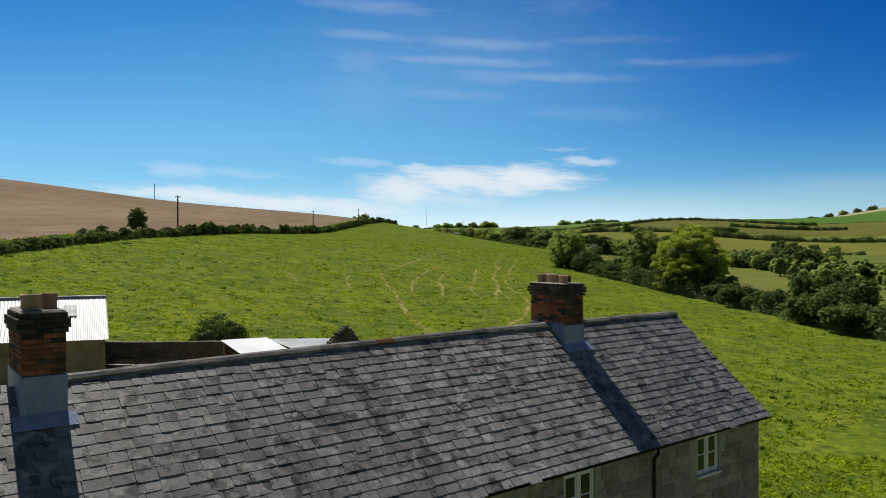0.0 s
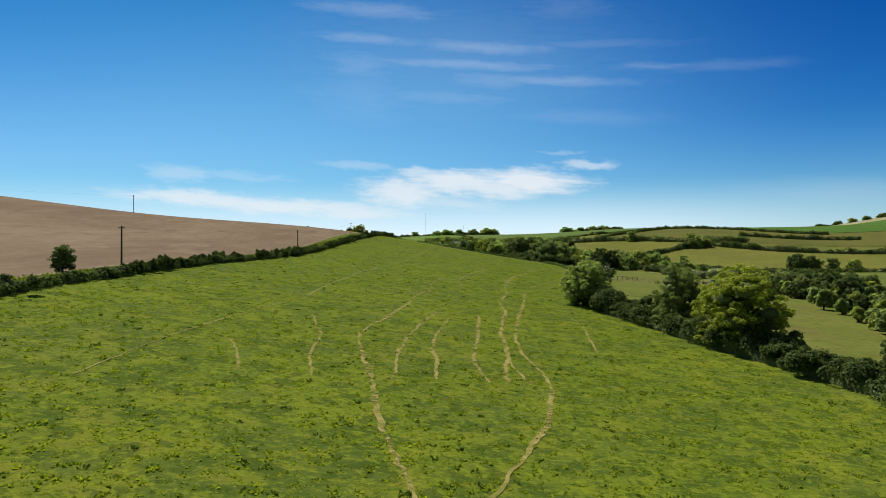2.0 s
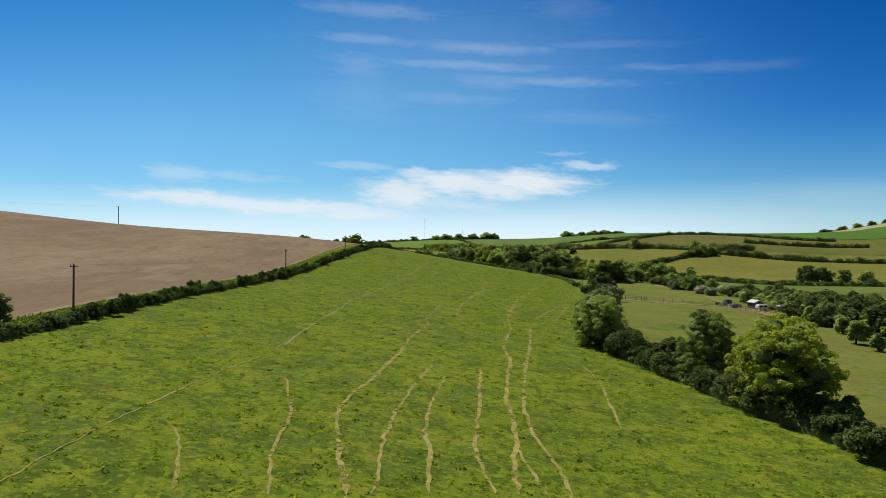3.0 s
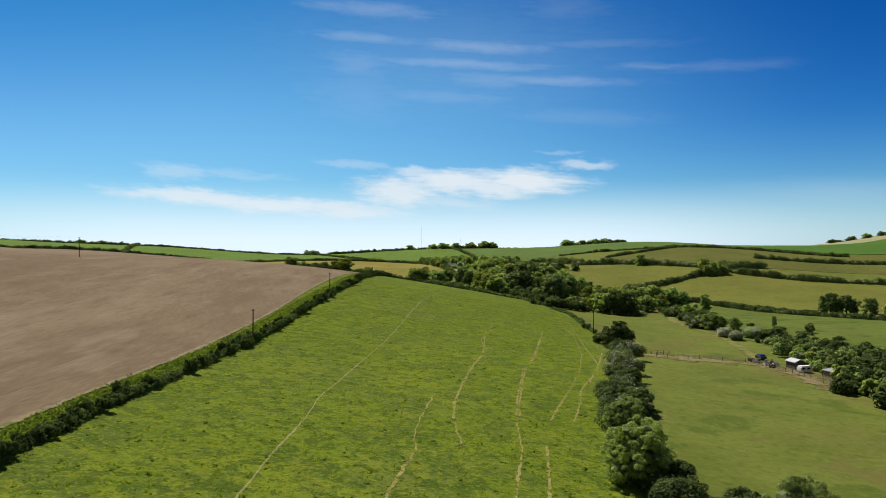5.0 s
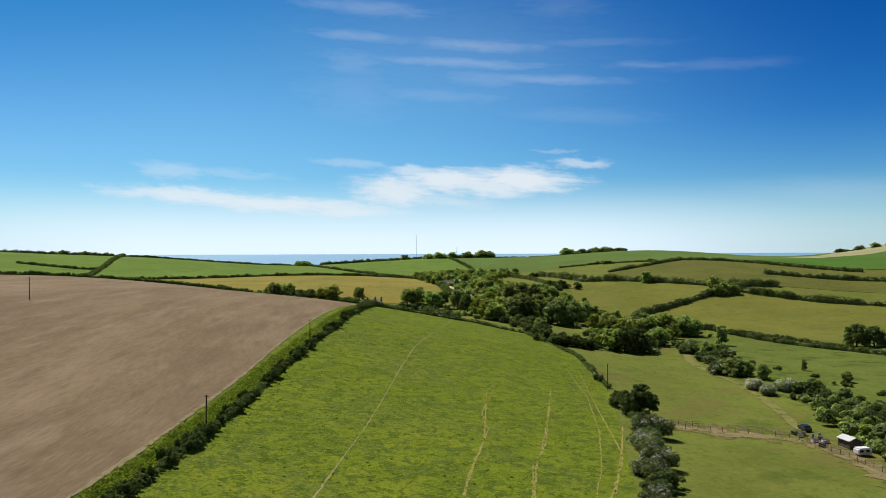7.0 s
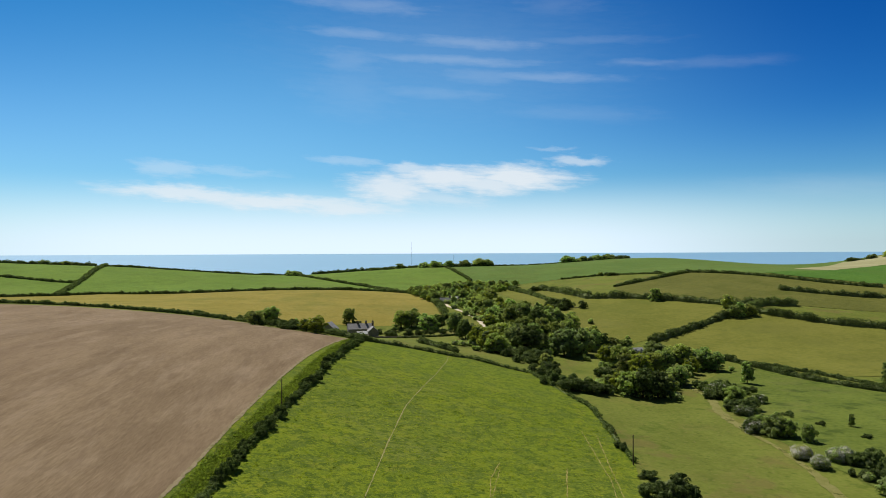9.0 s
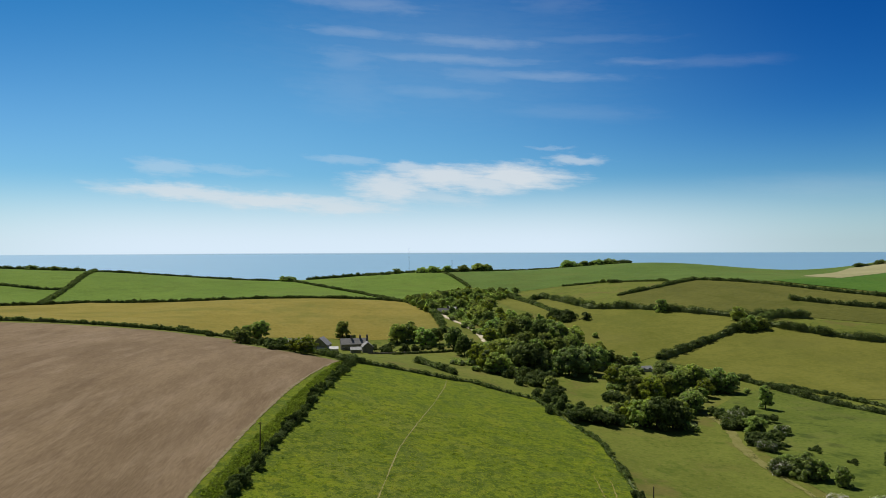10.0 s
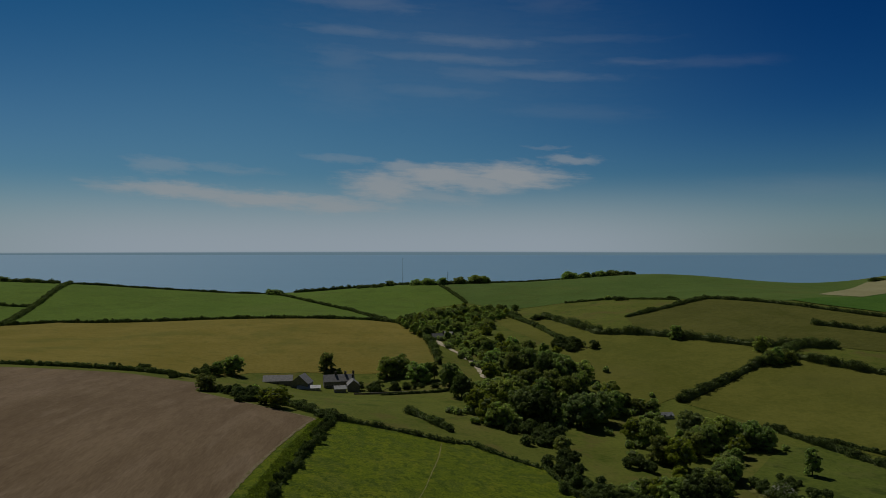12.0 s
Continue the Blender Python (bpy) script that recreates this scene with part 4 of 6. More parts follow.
hedge("hedge", H_TOP[3:], 2.2, 1.5, "low dark hedge along the top of a meadow", 60, 0.22, seed=5)
hedge("hedge", H_RIGHT[:4], 1.9, 1.3, "straggling low hedge between meadow and pasture", 60, 0.2, seed=6, gaps=0.3)
hedge("hedge", [(50, 270), (46, 240), (41, 222)], 2.4, 1.8, "thick overgrown hedge between meadow and pasture", 90, 0.2, seed=61, uneven=0.5)
hedge("hedge", H_RIGHT[5:9], 4.0, 2.7, "thick overgrown hedge between meadow and pasture", 300, 0.17, seed=7, uneven=0.7, bumps=3)
hedge("hedge", H_RIGHT[8:], 5.2, 3.2, "thick bramble-grown hedge between meadow and pasture", 380, 0.17, seed=8, uneven=0.7, bumps=3)
far_hedges = [
    ([(-295, 706), (-314, 785), (-352, 927)], 5, 3.2), (Y_FAR, 3, 2.6), ([(-352, 927), (-287, 926), (-225, 944), (-155, 943)], 3, 2.3),
    ([(-155, 943), (-118, 891), (-62, 819), (-17, 726)], 3.5, 2.4), ([(-134, 956), (-79, 985), (-31, 1008), (19, 980)], 4, 3.4), ([(19, 964), (41, 865)], 4, 2.6),
    ([(-400, 800), (-333, 785), (-316, 787)], 3, 2.5), ([(-330, 416), (-262, 444), (-200, 464), (-164, 480), (-143, 489), (-118, 498), (-103, 501), (-87, 502)], 3.4, 1.8),
    ([(72, 772), (80, 717), (87, 650), (96, 617)], 4, 3.0), ([(95, 756), (115, 655), (138, 645), (158, 628), (191, 602), (238, 598)], 7, 4.6),
    ([(148, 709), (184, 731), (227, 765), (276, 727), (309, 696), (340, 670)], 5, 2.8), ([(259, 661), (295, 641), (340, 620)], 6, 3.6), ([(195, 583), (212, 567), (234, 545), (330, 500)], 6, 4.0),
    ([(118, 511), (158, 546), (198, 582)], 5, 3.8), ([(198, 582), (221, 602), (238, 598)], 7, 4.5), ([(132, 470), (144, 474), (153, 454), (162, 431), (180, 400), (200, 350)], 4, 2.6),
    ([(156, 463), (172, 442), (184, 417)], 2.2, 1.6), ([(126, 827), (164, 819), (206, 769)], 2.5, 1.6), ([(75, 1025), (140, 1060), (240, 1066)], 4, 2.2), ([(168, 1052), (200, 1050), (245, 1056)], 6, 5.5), ([(20, 985), (45, 998), (75, 1012)], 6, 4.5),
    ([(-3, 462), (6, 448), (13, 436)], 3.6, 2.3), ([(-27, 430), (-40, 440), (-55, 452)], 4, 2.4), ([(11, 580), (8, 620), (-2, 680), (-17, 726)], 5, 3.6),
    ([(-16, 517), (10, 522), (18, 527)], 1.6, 1.2), ([(-640, 922), (-520, 934), (-430, 938), (-366, 934)], 5, 4.0),
]
for i, (line, w, h) in enumerate(far_hedges):
    near = min(p[1] for p in line) < 620
    hedge("hedge", line, w, h, "dark clipped field hedge on the far slopes", 150 if near else 100, 0.24 if near else 0.3, seed=20 + i, uneven=0.42, bumps=5.0, core=0.85)


def undergrowth():
    """Scrub on the floor of the woods, one spread of leaves."""
    rng = np.random.default_rng(77)
    spots = [((20, 470), (100, 500), 16), ((30, 520), (80, 560), 18), ((40, 570), (15, 700), 14), ((0, 720), (70, 805), 14), ((80, 445), (128, 455), 14), ((60, 395), (85, 385), 10), ((96, 215), (112, 290), 9)]
    cs = []
    for a, b, r in spots:
        n = int(math.dist(a, b) * r / 13)
        k = rng.random(n)
        cs.append(np.stack([a[0] + (b[0] - a[0]) * k + rng.normal(size=n) * r * 0.5, a[1] + (b[1] - a[1]) * k + rng.normal(size=n) * r * 0.5], -1))
    p = np.concatenate(cs)
    c = np.column_stack([p, ground_at(p[:, 0], p[:, 1]) + 0.9])
    r = 1.4 + 1.4 * rng.random(len(c))
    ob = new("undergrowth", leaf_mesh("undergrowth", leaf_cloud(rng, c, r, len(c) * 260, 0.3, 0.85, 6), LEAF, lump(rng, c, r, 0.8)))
    tagged(ob, "dense dark scrub under the valley trees", "undergrowth", kind="stuff")


undergrowth()


# ---- the farmhouse under the camera ----
# its own axes: x along the ridge to the gable end, y to the back, z up but leaned 0.38 degrees to fit the camera's
# roll; the ridge stands 7.3 m high
HOUSE = Matrix.Rotation(radians(0.38), 4, "Y") @ Matrix(((0.785, -0.619, 0, 6.80), (0.619, 0.785, 0, 22.22), (0, 0, 1, 0), (0, 0, 0, 1)))
LEFT_END, EAVE_Y, EAVE_Z, TOP_Z = -21.0, 3.0, 4.76, 7.30
house = thing("farmhouse", HOUSE, "old stone farmhouse with a worn slate roof and two brick chimneys", "house")
SLOPE = math.atan2(TOP_Z - EAVE_Z, EAVE_Y)
RUN = math.hypot(EAVE_Y, TOP_Z - EAVE_Z)


def house_walls():
    windows = [(-2.92, -1.94, 3.62, 4.60), (-7.74, -6.76, 3.50, 4.56), (-13.2, -12.2, 3.50, 4.56)]
    xs = [LEFT_END] + [v for w in sorted(windows) for v in w[:2]] + [0.0]
    for a, b in zip(xs[:-1], xs[1:]):
        hole = [w for w in windows if abs(w[0] - a) < 1e-6]
        if hole:
            part("wall_under_window", box(bmesh.new(), (a, -2.78, -1.5), (b, -2.3, hole[0][2])), HOUSE_WALL, house)
            part("wall_over_window", box(bmesh.new(), (a, -2.78, hole[0][3]), (b, -2.3, 4.72)), HOUSE_WALL, house)
        else:
            part("front_wall", box(bmesh.new(), (a, -2.78, -1.5), (b, -2.3, 4.72)), HOUSE_WALL, house)
    part("back_wall", box(bmesh.new(), (LEFT_END, 2.3, -1.5), (0, 2.78, 4.72)), HOUSE_WALL, house)
    for x in (LEFT_END, -0.48):
        bm = bmesh.new()
        vs = [bm.verts.new((x, y, z)) for y, z in ((-2.29, -1.5), (2.29, -1.5), (2.29, 5.2), (0, 7.15), (-2.29, 5.2))]
        f = bm.faces.new(vs)
        r = bmesh.ops.extrude_face_region(bm, geom=[f])
        for v in r["geom"]:
            if isinstance(v, bmesh.types.BMVert):
                v.co.x += 0.48
        part("gable_wall", bm, HOUSE_WALL, house)
    for a, b, lo, hi in windows:
        casement(a, b, lo, hi)
    rng = random.Random(31)
    blocks = [mesh_of("block", [(x * 0.5 * (1 - (0.05 if y < 0 else 0)), y, z * 0.5 * (1 - (0.08 if y < 0 else 0))) for y in (-0.02, 0.05) for z in (-1, 1) for x in (-1, 1)],
                      [(0, 1, 3, 2), (4, 0, 2, 6), (1, 5, 7, 3), (2, 3, 7, 6), (4, 5, 1, 0)], WALL_STONE)]
    z = 4.66
    while z > 2.35:
        h = rng.uniform(0.17, 0.29)
        x = -8.4
        while x < -0.02:
            w = min(rng.uniform(0.24, 0.58), -0.01 - x)
            if w > 0.1 and not any(a - 0.02 < x + w and x < b + 0.02 and z - h < hi + 0.02 and z > lo - 0.08 for a, b, lo, hi in windows):
                ob = new("block", blocks[0])
                ob.parent = house
                ob.matrix_local = pose(x + w / 2, -2.78 + rng.uniform(-0.002, 0.012), z - h / 2, 0, rng.uniform(-1, 1), 0) @ Matrix.Diagonal((w - 0.016, 1, h - 0.016, 1))
            x += w
        z -= h
    bm = bmesh.new()
    box(bm, (LEFT_END + 0.5, -2.28, 2.2), (-0.5, 2.28, 2.3))
    part("upper_floor", bm, TIMBER, house)


def casement(a, b, lo, hi):
    """A white two-leaf casement, two panes high, with its sill."""
    win = new("window")
    win.parent = house
    bm = bmesh.new()
    y0, y1 = -2.74, -2.66
    mid = (a + b) / 2
    for x0, x1, z0, z1 in ((a, a + 0.06, lo, hi), (b - 0.06, b, lo, hi), (a + 0.06, b - 0.06, hi - 0.06, hi), (a + 0.06, b - 0.06, lo, lo + 0.06), (mid - 0.05, mid + 0.05, lo + 0.06, hi - 0.06)):
        box(bm, (x0, y0, z0), (x1, y1, z1), bevel=0.006)
    part("window_frame", bm, WHITE, win)
    for s0, s1 in ((a + 0.06, mid - 0.05), (mid + 0.05, b - 0.06)):
        bm = bmesh.new()
        zm = (lo + hi) / 2 - 0.02
        for x0, x1, z0, z1 in ((s0, s0 + 0.045, lo + 0.06, hi - 0.06), (s1 - 0.045, s1, lo + 0.06, hi - 0.06), (s0 + 0.045, s1 - 0.045, lo + 0.06, lo + 0.105), (s0 + 0.045, s1 - 0.045, hi - 0.105, hi - 0.06), (s0 + 0.045, s1 - 0.045, zm, zm + 0.03)):
            box(bm, (x0, y0 + 0.015, z0), (x1, y1 - 0.01, z1), bevel=0.004)
        part("sash", bm, WHITE, win)
        for z0, z1 in ((lo + 0.1, zm), (zm + 0.03, hi - 0.1)):
            bm = bmesh.new()
            box(bm, (s0 + 0.04, y0 + 0.035, z0), (s1 - 0.04, y0 + 0.042, z1))
            part("pane", bm, GLASS, win)
    bm = bmesh.new()
    box(bm, (a - 0.03, -2.86, lo - 0.06), (b + 0.03, -2.70, lo), bevel=0.012)
    part("window_sill", bm, WHITE, win)


def sag(x):
    """How far the old ridge has sunk towards its far end."""
    return -0.13 * max(0.0, (-5.0 - x) / 11.5) ** 2


def slope_pose(x, s, lift, turn=0.0, tip=0.0, back=False):
    """A place on the front slope: x along the eave, s metres up from the eave, lifted off the boards."""
    y, z = -EAVE_Y + s * math.cos(SLOPE), EAVE_Z + s * math.sin(SLOPE) + sag(x) * max(0.0, s) / RUN
    n = Vector((0, -math.sin(SLOPE), math.cos(SLOPE)))
    p = Vector((x, y, z)) + n * lift
    m = Matrix.Translation(p) @ Euler((SLOPE + tip, 0, 0)).to_matrix().to_4x4() @ Matrix.Rotation(turn, 4, "Z")
    return pose(0, 0, 0, 0, 0, 180) @ Matrix.Translation((-2 * p.x, 0, 0)) @ m if back else m


def slate_mesh(seed):
    """One slate: the tail at the origin, its edge chipped, its head up the slope."""
    rng = random.Random(seed)
    w, l, th = 0.5, 0.34, 0.017
    low = [(-w + 0.02 * rng.random(), 0.012 * rng.random()), (-w * 0.4, 0.006 * rng.random()), (w * 0.35, 0.008 * rng.random()), (w - 0.02 * rng.random(), 0.016 * rng.random())]
    outline = low + [(w, l), (-w, l)]
    n = len(outline)
    v = [(x, y, 0) for x, y in outline] + [(x, y, th) for x, y in outline]
    f = [tuple(range(n))[::-1], tuple(range(n, 2 * n))] + [(i, (i + 1) % n, n + (i + 1) % n, n + i) for i in range(n)]
    return v, f


def house_roof():
    bm = bmesh.new()
    for s in (-1, 1):
        v = [bm.verts.new(p) for p in ((LEFT_END - 0.1, s * EAVE_Y, EAVE_Z - 0.02), (0.13, s * EAVE_Y, EAVE_Z - 0.02), (0.13, 0, TOP_Z - 0.02), (LEFT_END - 0.1, 0, TOP_Z - 0.04 + sag(LEFT_END)))]
        r = bmesh.ops.extrude_face_region(bm, geom=[bm.faces.new(v)])
        for g in r["geom"]:
            if isinstance(g, bmesh.types.BMVert):
                g.co.z -= 0.07
    roof = part("roof", bm, TIMBER, house, "old pitched roof of split grey slates")
    rng = random.Random(5)
    kinds = [slate_mesh(i) for i in range(5)]
    shared = [mesh_of("slate", v, f, SLATE) for v, f in kinds]
    gauge, jv, jf = 0.212, [], []
    rows = int(RUN / gauge) + 1
    singles = []
    for r in range(rows):
        s = r * gauge - 0.06
        x = LEFT_END - 0.12 - rng.random() * 0.3
        while x < 0.12:
            w = rng.choice((0.27, 0.3, 0.33, 0.36, 0.4))
            x1 = min(x + w, 0.15)
            if x1 - x > 0.08:
                k = rng.randrange(5)
                slip = -rng.random() ** 14 * 0.08
                m = slope_pose((x + x1) / 2, s + slip + rng.uniform(-0.003, 0.003), 0.024 + rng.random() ** 3 * 0.006, rng.gauss(0, 0.005) + (rng.gauss(0, 0.12) if rng.random() < 0.008 else 0), -0.060)
                m = m @ Matrix.Diagonal((x1 - x - 0.006, min(1.0, (RUN - 0.02 - s) / 0.34), 1, 1))
                chimney_here = any(a - 0.02 < (x + x1) / 2 < b + 0.02 for a, b in ((-17.30, -16.64), (-5.34, -4.58))) and s > RUN - 0.8
                if not chimney_here:
                    if -11.1 < x < -6.0:
                        singles.append((k, m))
                    else:
                        o = len(jv)
                        jv += [tuple(m @ Vector(p)) for p in kinds[k][0]]
                        jf += [tuple(i + o for i in f) for f in kinds[k][1]]
            x = x1
    rest = part("slating", mesh_of("slating", jv, jf, SLATE), None, roof, "courses of weathered grey slates")
    rest["kind"] = "stuff"
    # the back slope, seen from nowhere but the ridge
    bv, bf = [], []
    for r in range(0, rows, 2):
        o = len(bv)
        for x in (LEFT_END - 0.1, 0.13):
            for s, l in ((r * gauge - 0.05, 0.04), (min(r * gauge + 2 * gauge, RUN - 0.05), 0.02)):
                bv.append((x, EAVE_Y - s * math.cos(SLOPE), EAVE_Z + s * math.sin(SLOPE) + l))
        bf.append((o, o + 1, o + 3, o + 2))
    bv = [(x, y, z + sag(x) * (z - EAVE_Z) / (TOP_Z - EAVE_Z)) for x, y, z in bv]
    part("back_slates", mesh_of("back_slates", bv, bf, SLATE), None, roof)
    # ridge tiles, half round, some rusty
    x = LEFT_END - 0.1
    while x < 0.1:
        l = rng.uniform(0.42, 0.5)
        if not any(a - 0.1 < x + l / 2 < b + 0.1 for a, b in ((-17.25, -16.6), (-5.2, -4.7))):
            bm = bmesh.new()
            prof = [(0.124, -0.15), (0.118, -0.078), (0.064, -0.024), (0, 0.0), (-0.064, -0.024), (-0.118, -0.078), (-0.124, -0.15)]
            a = [bm.verts.new((x, y, TOP_Z + z + 0.075 + sag(x))) for y, z in prof]
            b = [bm.verts.new((min(x + l, 0.16), y, TOP_Z + z + 0.075 + sag(x + l) + rng.uniform(-0.006, 0.006))) for y, z in prof]
            for i in range(6):
                bm.faces.new((a[i], a[i + 1], b[i + 1], b[i]))
            bmesh.ops.solidify(bm, geom=bm.faces[:], thickness=0.015)
            part("ridge_tile", bm, CLAY_RED if abs(x + 10.6) < 0.24 else RIDGE, roof)
        x += l
    return roof, shared, singles


CLAY_RED = material("rusty_ridge", [(0.22, 0.10, 0.035), (0.36, 0.19, 0.07)], 3.0, 0.9, 0.3)


def chimney(x0, x1, pots, top):
    """A brick stack astride the ridge: lead round its foot, oversailing courses, pots on a mortar bed."""
    st = new("chimney")
    st.parent = house
    tagged(st, "soot-stained red brick chimney stack with clay pots")
    y0, y1 = -0.58, 0.60
    bm = bmesh.new()
    box(bm, (x0 + 0.02, y0 + 0.02, 6.3), (x1 - 0.02, y1 - 0.02, top - 0.02))
    part("core", bm, MORTAR, st)
    bm = bmesh.new()
    t = 0.022
    for lo, hi in (((x0 - t, y0 - t, 6.6), (x1 + t, y0 + 0.01, 7.33)), ((x0 - t, y0 + 0.012, 6.6), (x0 + 0.01, y1, 7.37)), ((x1 - 0.01, y0 + 0.012, 6.6), (x1 + t, y1, 7.37))):
        box(bm, lo, hi, bevel=0.004)
    part("flashing", bm, LEAD, st, "blue-grey lead flashing")
    bm = bmesh.new()
    box(bm, (-0.5 * (x1 - x0) - 0.14, -0.26, 0.0), (0.5 * (x1 - x0) + 0.14, 0.02, 0.012), slope_pose((x0 + x1) / 2, (EAVE_Y + y0) / math.cos(SLOPE), 0.062))
    part("apron", bm, LEAD, st, "blue-grey lead apron")
    brick, sooty = mesh_of("brick", *brick_mesh(), BRICK), mesh_of("brick", *brick_mesh(), SOOT)
    z, c = 7.36, 0
    rng = random.Random(int(-x0 * 10))
    while z < top - 0.03:
        out = 0.0 if z < top - 0.34 else (0.03 if z < top - 0.26 else (0.06 if z < top - 0.09 else 0.02))
        a0, a1, b0, b1 = x0 - out, x1 + out, y0 - out, y1 + out
        for (px, py), (qx, qy), turn in (((a0, b0), (a1, b0), 0), ((a1, b0), (a1, b1), 90), ((a0, b1), (a0, b0), 270), ((a1, b1), (a0, b1), 180)):
            if turn == 180 and z < top - 0.3:
                continue
            length = math.hypot(qx - px, qy - py)
            n = max(2, round(length / 0.232))
            w = length / n
            for i in range(n + (c % 2)):
                s0, s1 = max(0, (i - 0.5 * (c % 2)) * w), min(length, (i + 1 - 0.5 * (c % 2)) * w)
                if s1 - s0 < 0.05 or (z > top - 0.1 and rng.random() < 0.12):
                    continue
                ob = new("brick", sooty if z > top - 0.32 or rng.random() < 0.25 + max(0, (z - 7.6) * 0.6) else brick)
                ob.parent = st
                k = (s0 + s1) / 2 / length
                push = rng.uniform(-0.006, 0.008)
                ob.matrix_local = Matrix.Translation((px + (qx - px) * k, py + (qy - py) * k, z)) @ pose(0, -push, 0, 0, 0, turn) @ Matrix.Diagonal((s1 - s0 - 0.009, 1, 1, 1))
        z += 0.078
        c += 1
    bm = bmesh.new()
    box(bm, (x0 - 0.01, y0 - 0.01, top - 0.04), (x1 + 0.01, y1 + 0.01, top + 0.03), bevel=0.03)
    part("mortar_bed", bm, FLAUNCH, st, "pale cracked mortar flaunching")
    for px, py, r, h in pots:
        p = part("chimney_pot", pot_mesh(r, h), CLAY if r > 0.06 else DARK, st, "buff clay chimney pot" if r > 0.06 else "small dark metal flue")
        p.matrix_local = pose(px, py, top - 0.01, rng.uniform(-2, 2), rng.uniform(-2, 2), 0)


def brick_mesh():
    """Unit wide brick face, 65 mm high, 90 mm deep, its front on the origin's plane."""
    v = [(sx * 0.5, y, z) for y in (-0.004, 0.09) for z in (0.0, 0.067) for sx in (-1, 1)]
    return v, [(0, 1, 3, 2), (5, 4, 6, 7), (4, 0, 2, 6), (1, 5, 7, 3), (2, 3, 7, 6), (4, 5, 1, 0)]


def pot_mesh(r, h):
    bm = bmesh.new()
    prof = [(r * 1.0, 0), (r * 0.95, h * 0.8), (r * 1.1, h * 0.84), (r * 1.1, h), (r * 0.82, h), (r * 0.8, h * 0.2)]
    rings = [[bm.verts.new((a * math.cos(i * math.tau / 14), a * math.sin(i * math.tau / 14), z)) for i in range(14)] for a, z in prof]
    for p, q in zip(rings[:-1], rings[1:]):
        for i in range(14):
            bm.faces.new((p[i], p[(i + 1) % 14], q[(i + 1) % 14], q[i]))
    bm.faces.new(rings[-1])
    for f in bm.faces:
        f.smooth = True
    return bm


def gutter():
    bm = bmesh.new()
    n = 8
    a, b = [], []
    for i in range(n + 1):
        t = math.pi + math.pi * i / n
        y, z = -EAVE_Y - 0.03 + 0.06 * math.cos(t), EAVE_Z - 0.02 + 0.06 * math.sin(t)
        a.append(bm.verts.new((LEFT_END, y, z))), b.append(bm.verts.new((0.1, y, z)))
    for i in range(n):
        bm.faces.new((a[i], a[i + 1], b[i + 1], b[i]))
    bmesh.ops.solidify(bm, geom=bm.faces[:], thickness=0.006)
    part("gutter", bm, DARK, house, "black cast iron gutter")
    bm = bmesh.new()
    for p, q in (((-4.86, -3.03, 4.70), (-4.86, -3.03, 4.58)), ((-4.86, -3.03, 4.58), (-4.74, -2.84, 4.40)), ((-4.74, -2.84, 4.40), (-4.74, -2.84, -0.4))):
        tube(bm, p, q, 0.04, 0.04, 10)
    part("downpipe", bm, DARK, house, "black cast iron downpipe")


house_walls()
the_roof, slate_shared, slate_singles = house_roof()
chimney(-17.27, -16.66, ((-17.10, -0.34, 0.13, 0.28), (-16.83, -0.16, 0.125, 0.28), (-17.05, 0.2, 0.12, 0.25)), 8.30)
chimney(-5.32, -4.62, ((-5.11, 0.41, 0.115, 0.24), (-4.80, 0.45, 0.115, 0.25), (-5.09, 0.06, 0.115, 0.24), (-4.80, 0.14, 0.115, 0.24), (-5.10, -0.33, 0.115, 0.23), (-4.76, -0.22, 0.055, 0.2)), 8.36)
gutter()


# ---- the yard behind the farmhouse ----
field("yard_grass", [(-30, 20), (-28, 36), (-17.5, 37.9), (-11, 37.9), (-5, 36.2), (-3.9, 36.0), (2.6, 28.6), (-2, 22), (-12, 12), (-26, 10)], YARD_GRASS, "mown yellowing yard grass behind the farmhouse", 0.10, 2.0)


# dark sheet over the grass: the lean-to's shade put into colour
YARD_SHADE = material("yard_shade_tone", [(0.040, 0.034, 0.025), (0.075, 0.064, 0.046)], 0.9, 0.95, 0.4, spec=0.05, patches=[((0.05, 0.065, 0.012), 0.8, 0.6)])
field("yard_mud", [(-8.6, 32.4), (-9.0, 33.6), (-10.2, 36.4), (-4.6, 36.2), (-1.5, 33), (2.0, 28.8), (-1.5, 26.5), (-4.5, 29.6), (-7.2, 31.0)], YARD_SHADE, "dark sheet painted as shade in the yard corner", 0.15, 1.0)


def corrugated(bm, corners, pitch=0.15, depth=0.012):
    """A corrugated sheet between four corners; the ribs run from the first edge (0-1) to the other (3-2)."""
    a, b, c, d = [Vector(p) for p in corners]
    n = max(4, int((b - a).length / pitch * 4))
    up = (b - a).cross(d - a).normalized()
    up = up if up.z > 0 else -up
    lo, hi = [], []
    for i in range(n + 1):
        k = i / n
        o = up * depth * math.cos(i * math.pi / 2)
        lo.append(bm.verts.new(a.lerp(b, k) + o)), hi.append(bm.verts.new(d.lerp(c, k) + o))
    for i in range(n):
        bm.faces.new((lo[i], lo[i + 1], hi[i + 1], hi[i])).smooth = True
    return bm


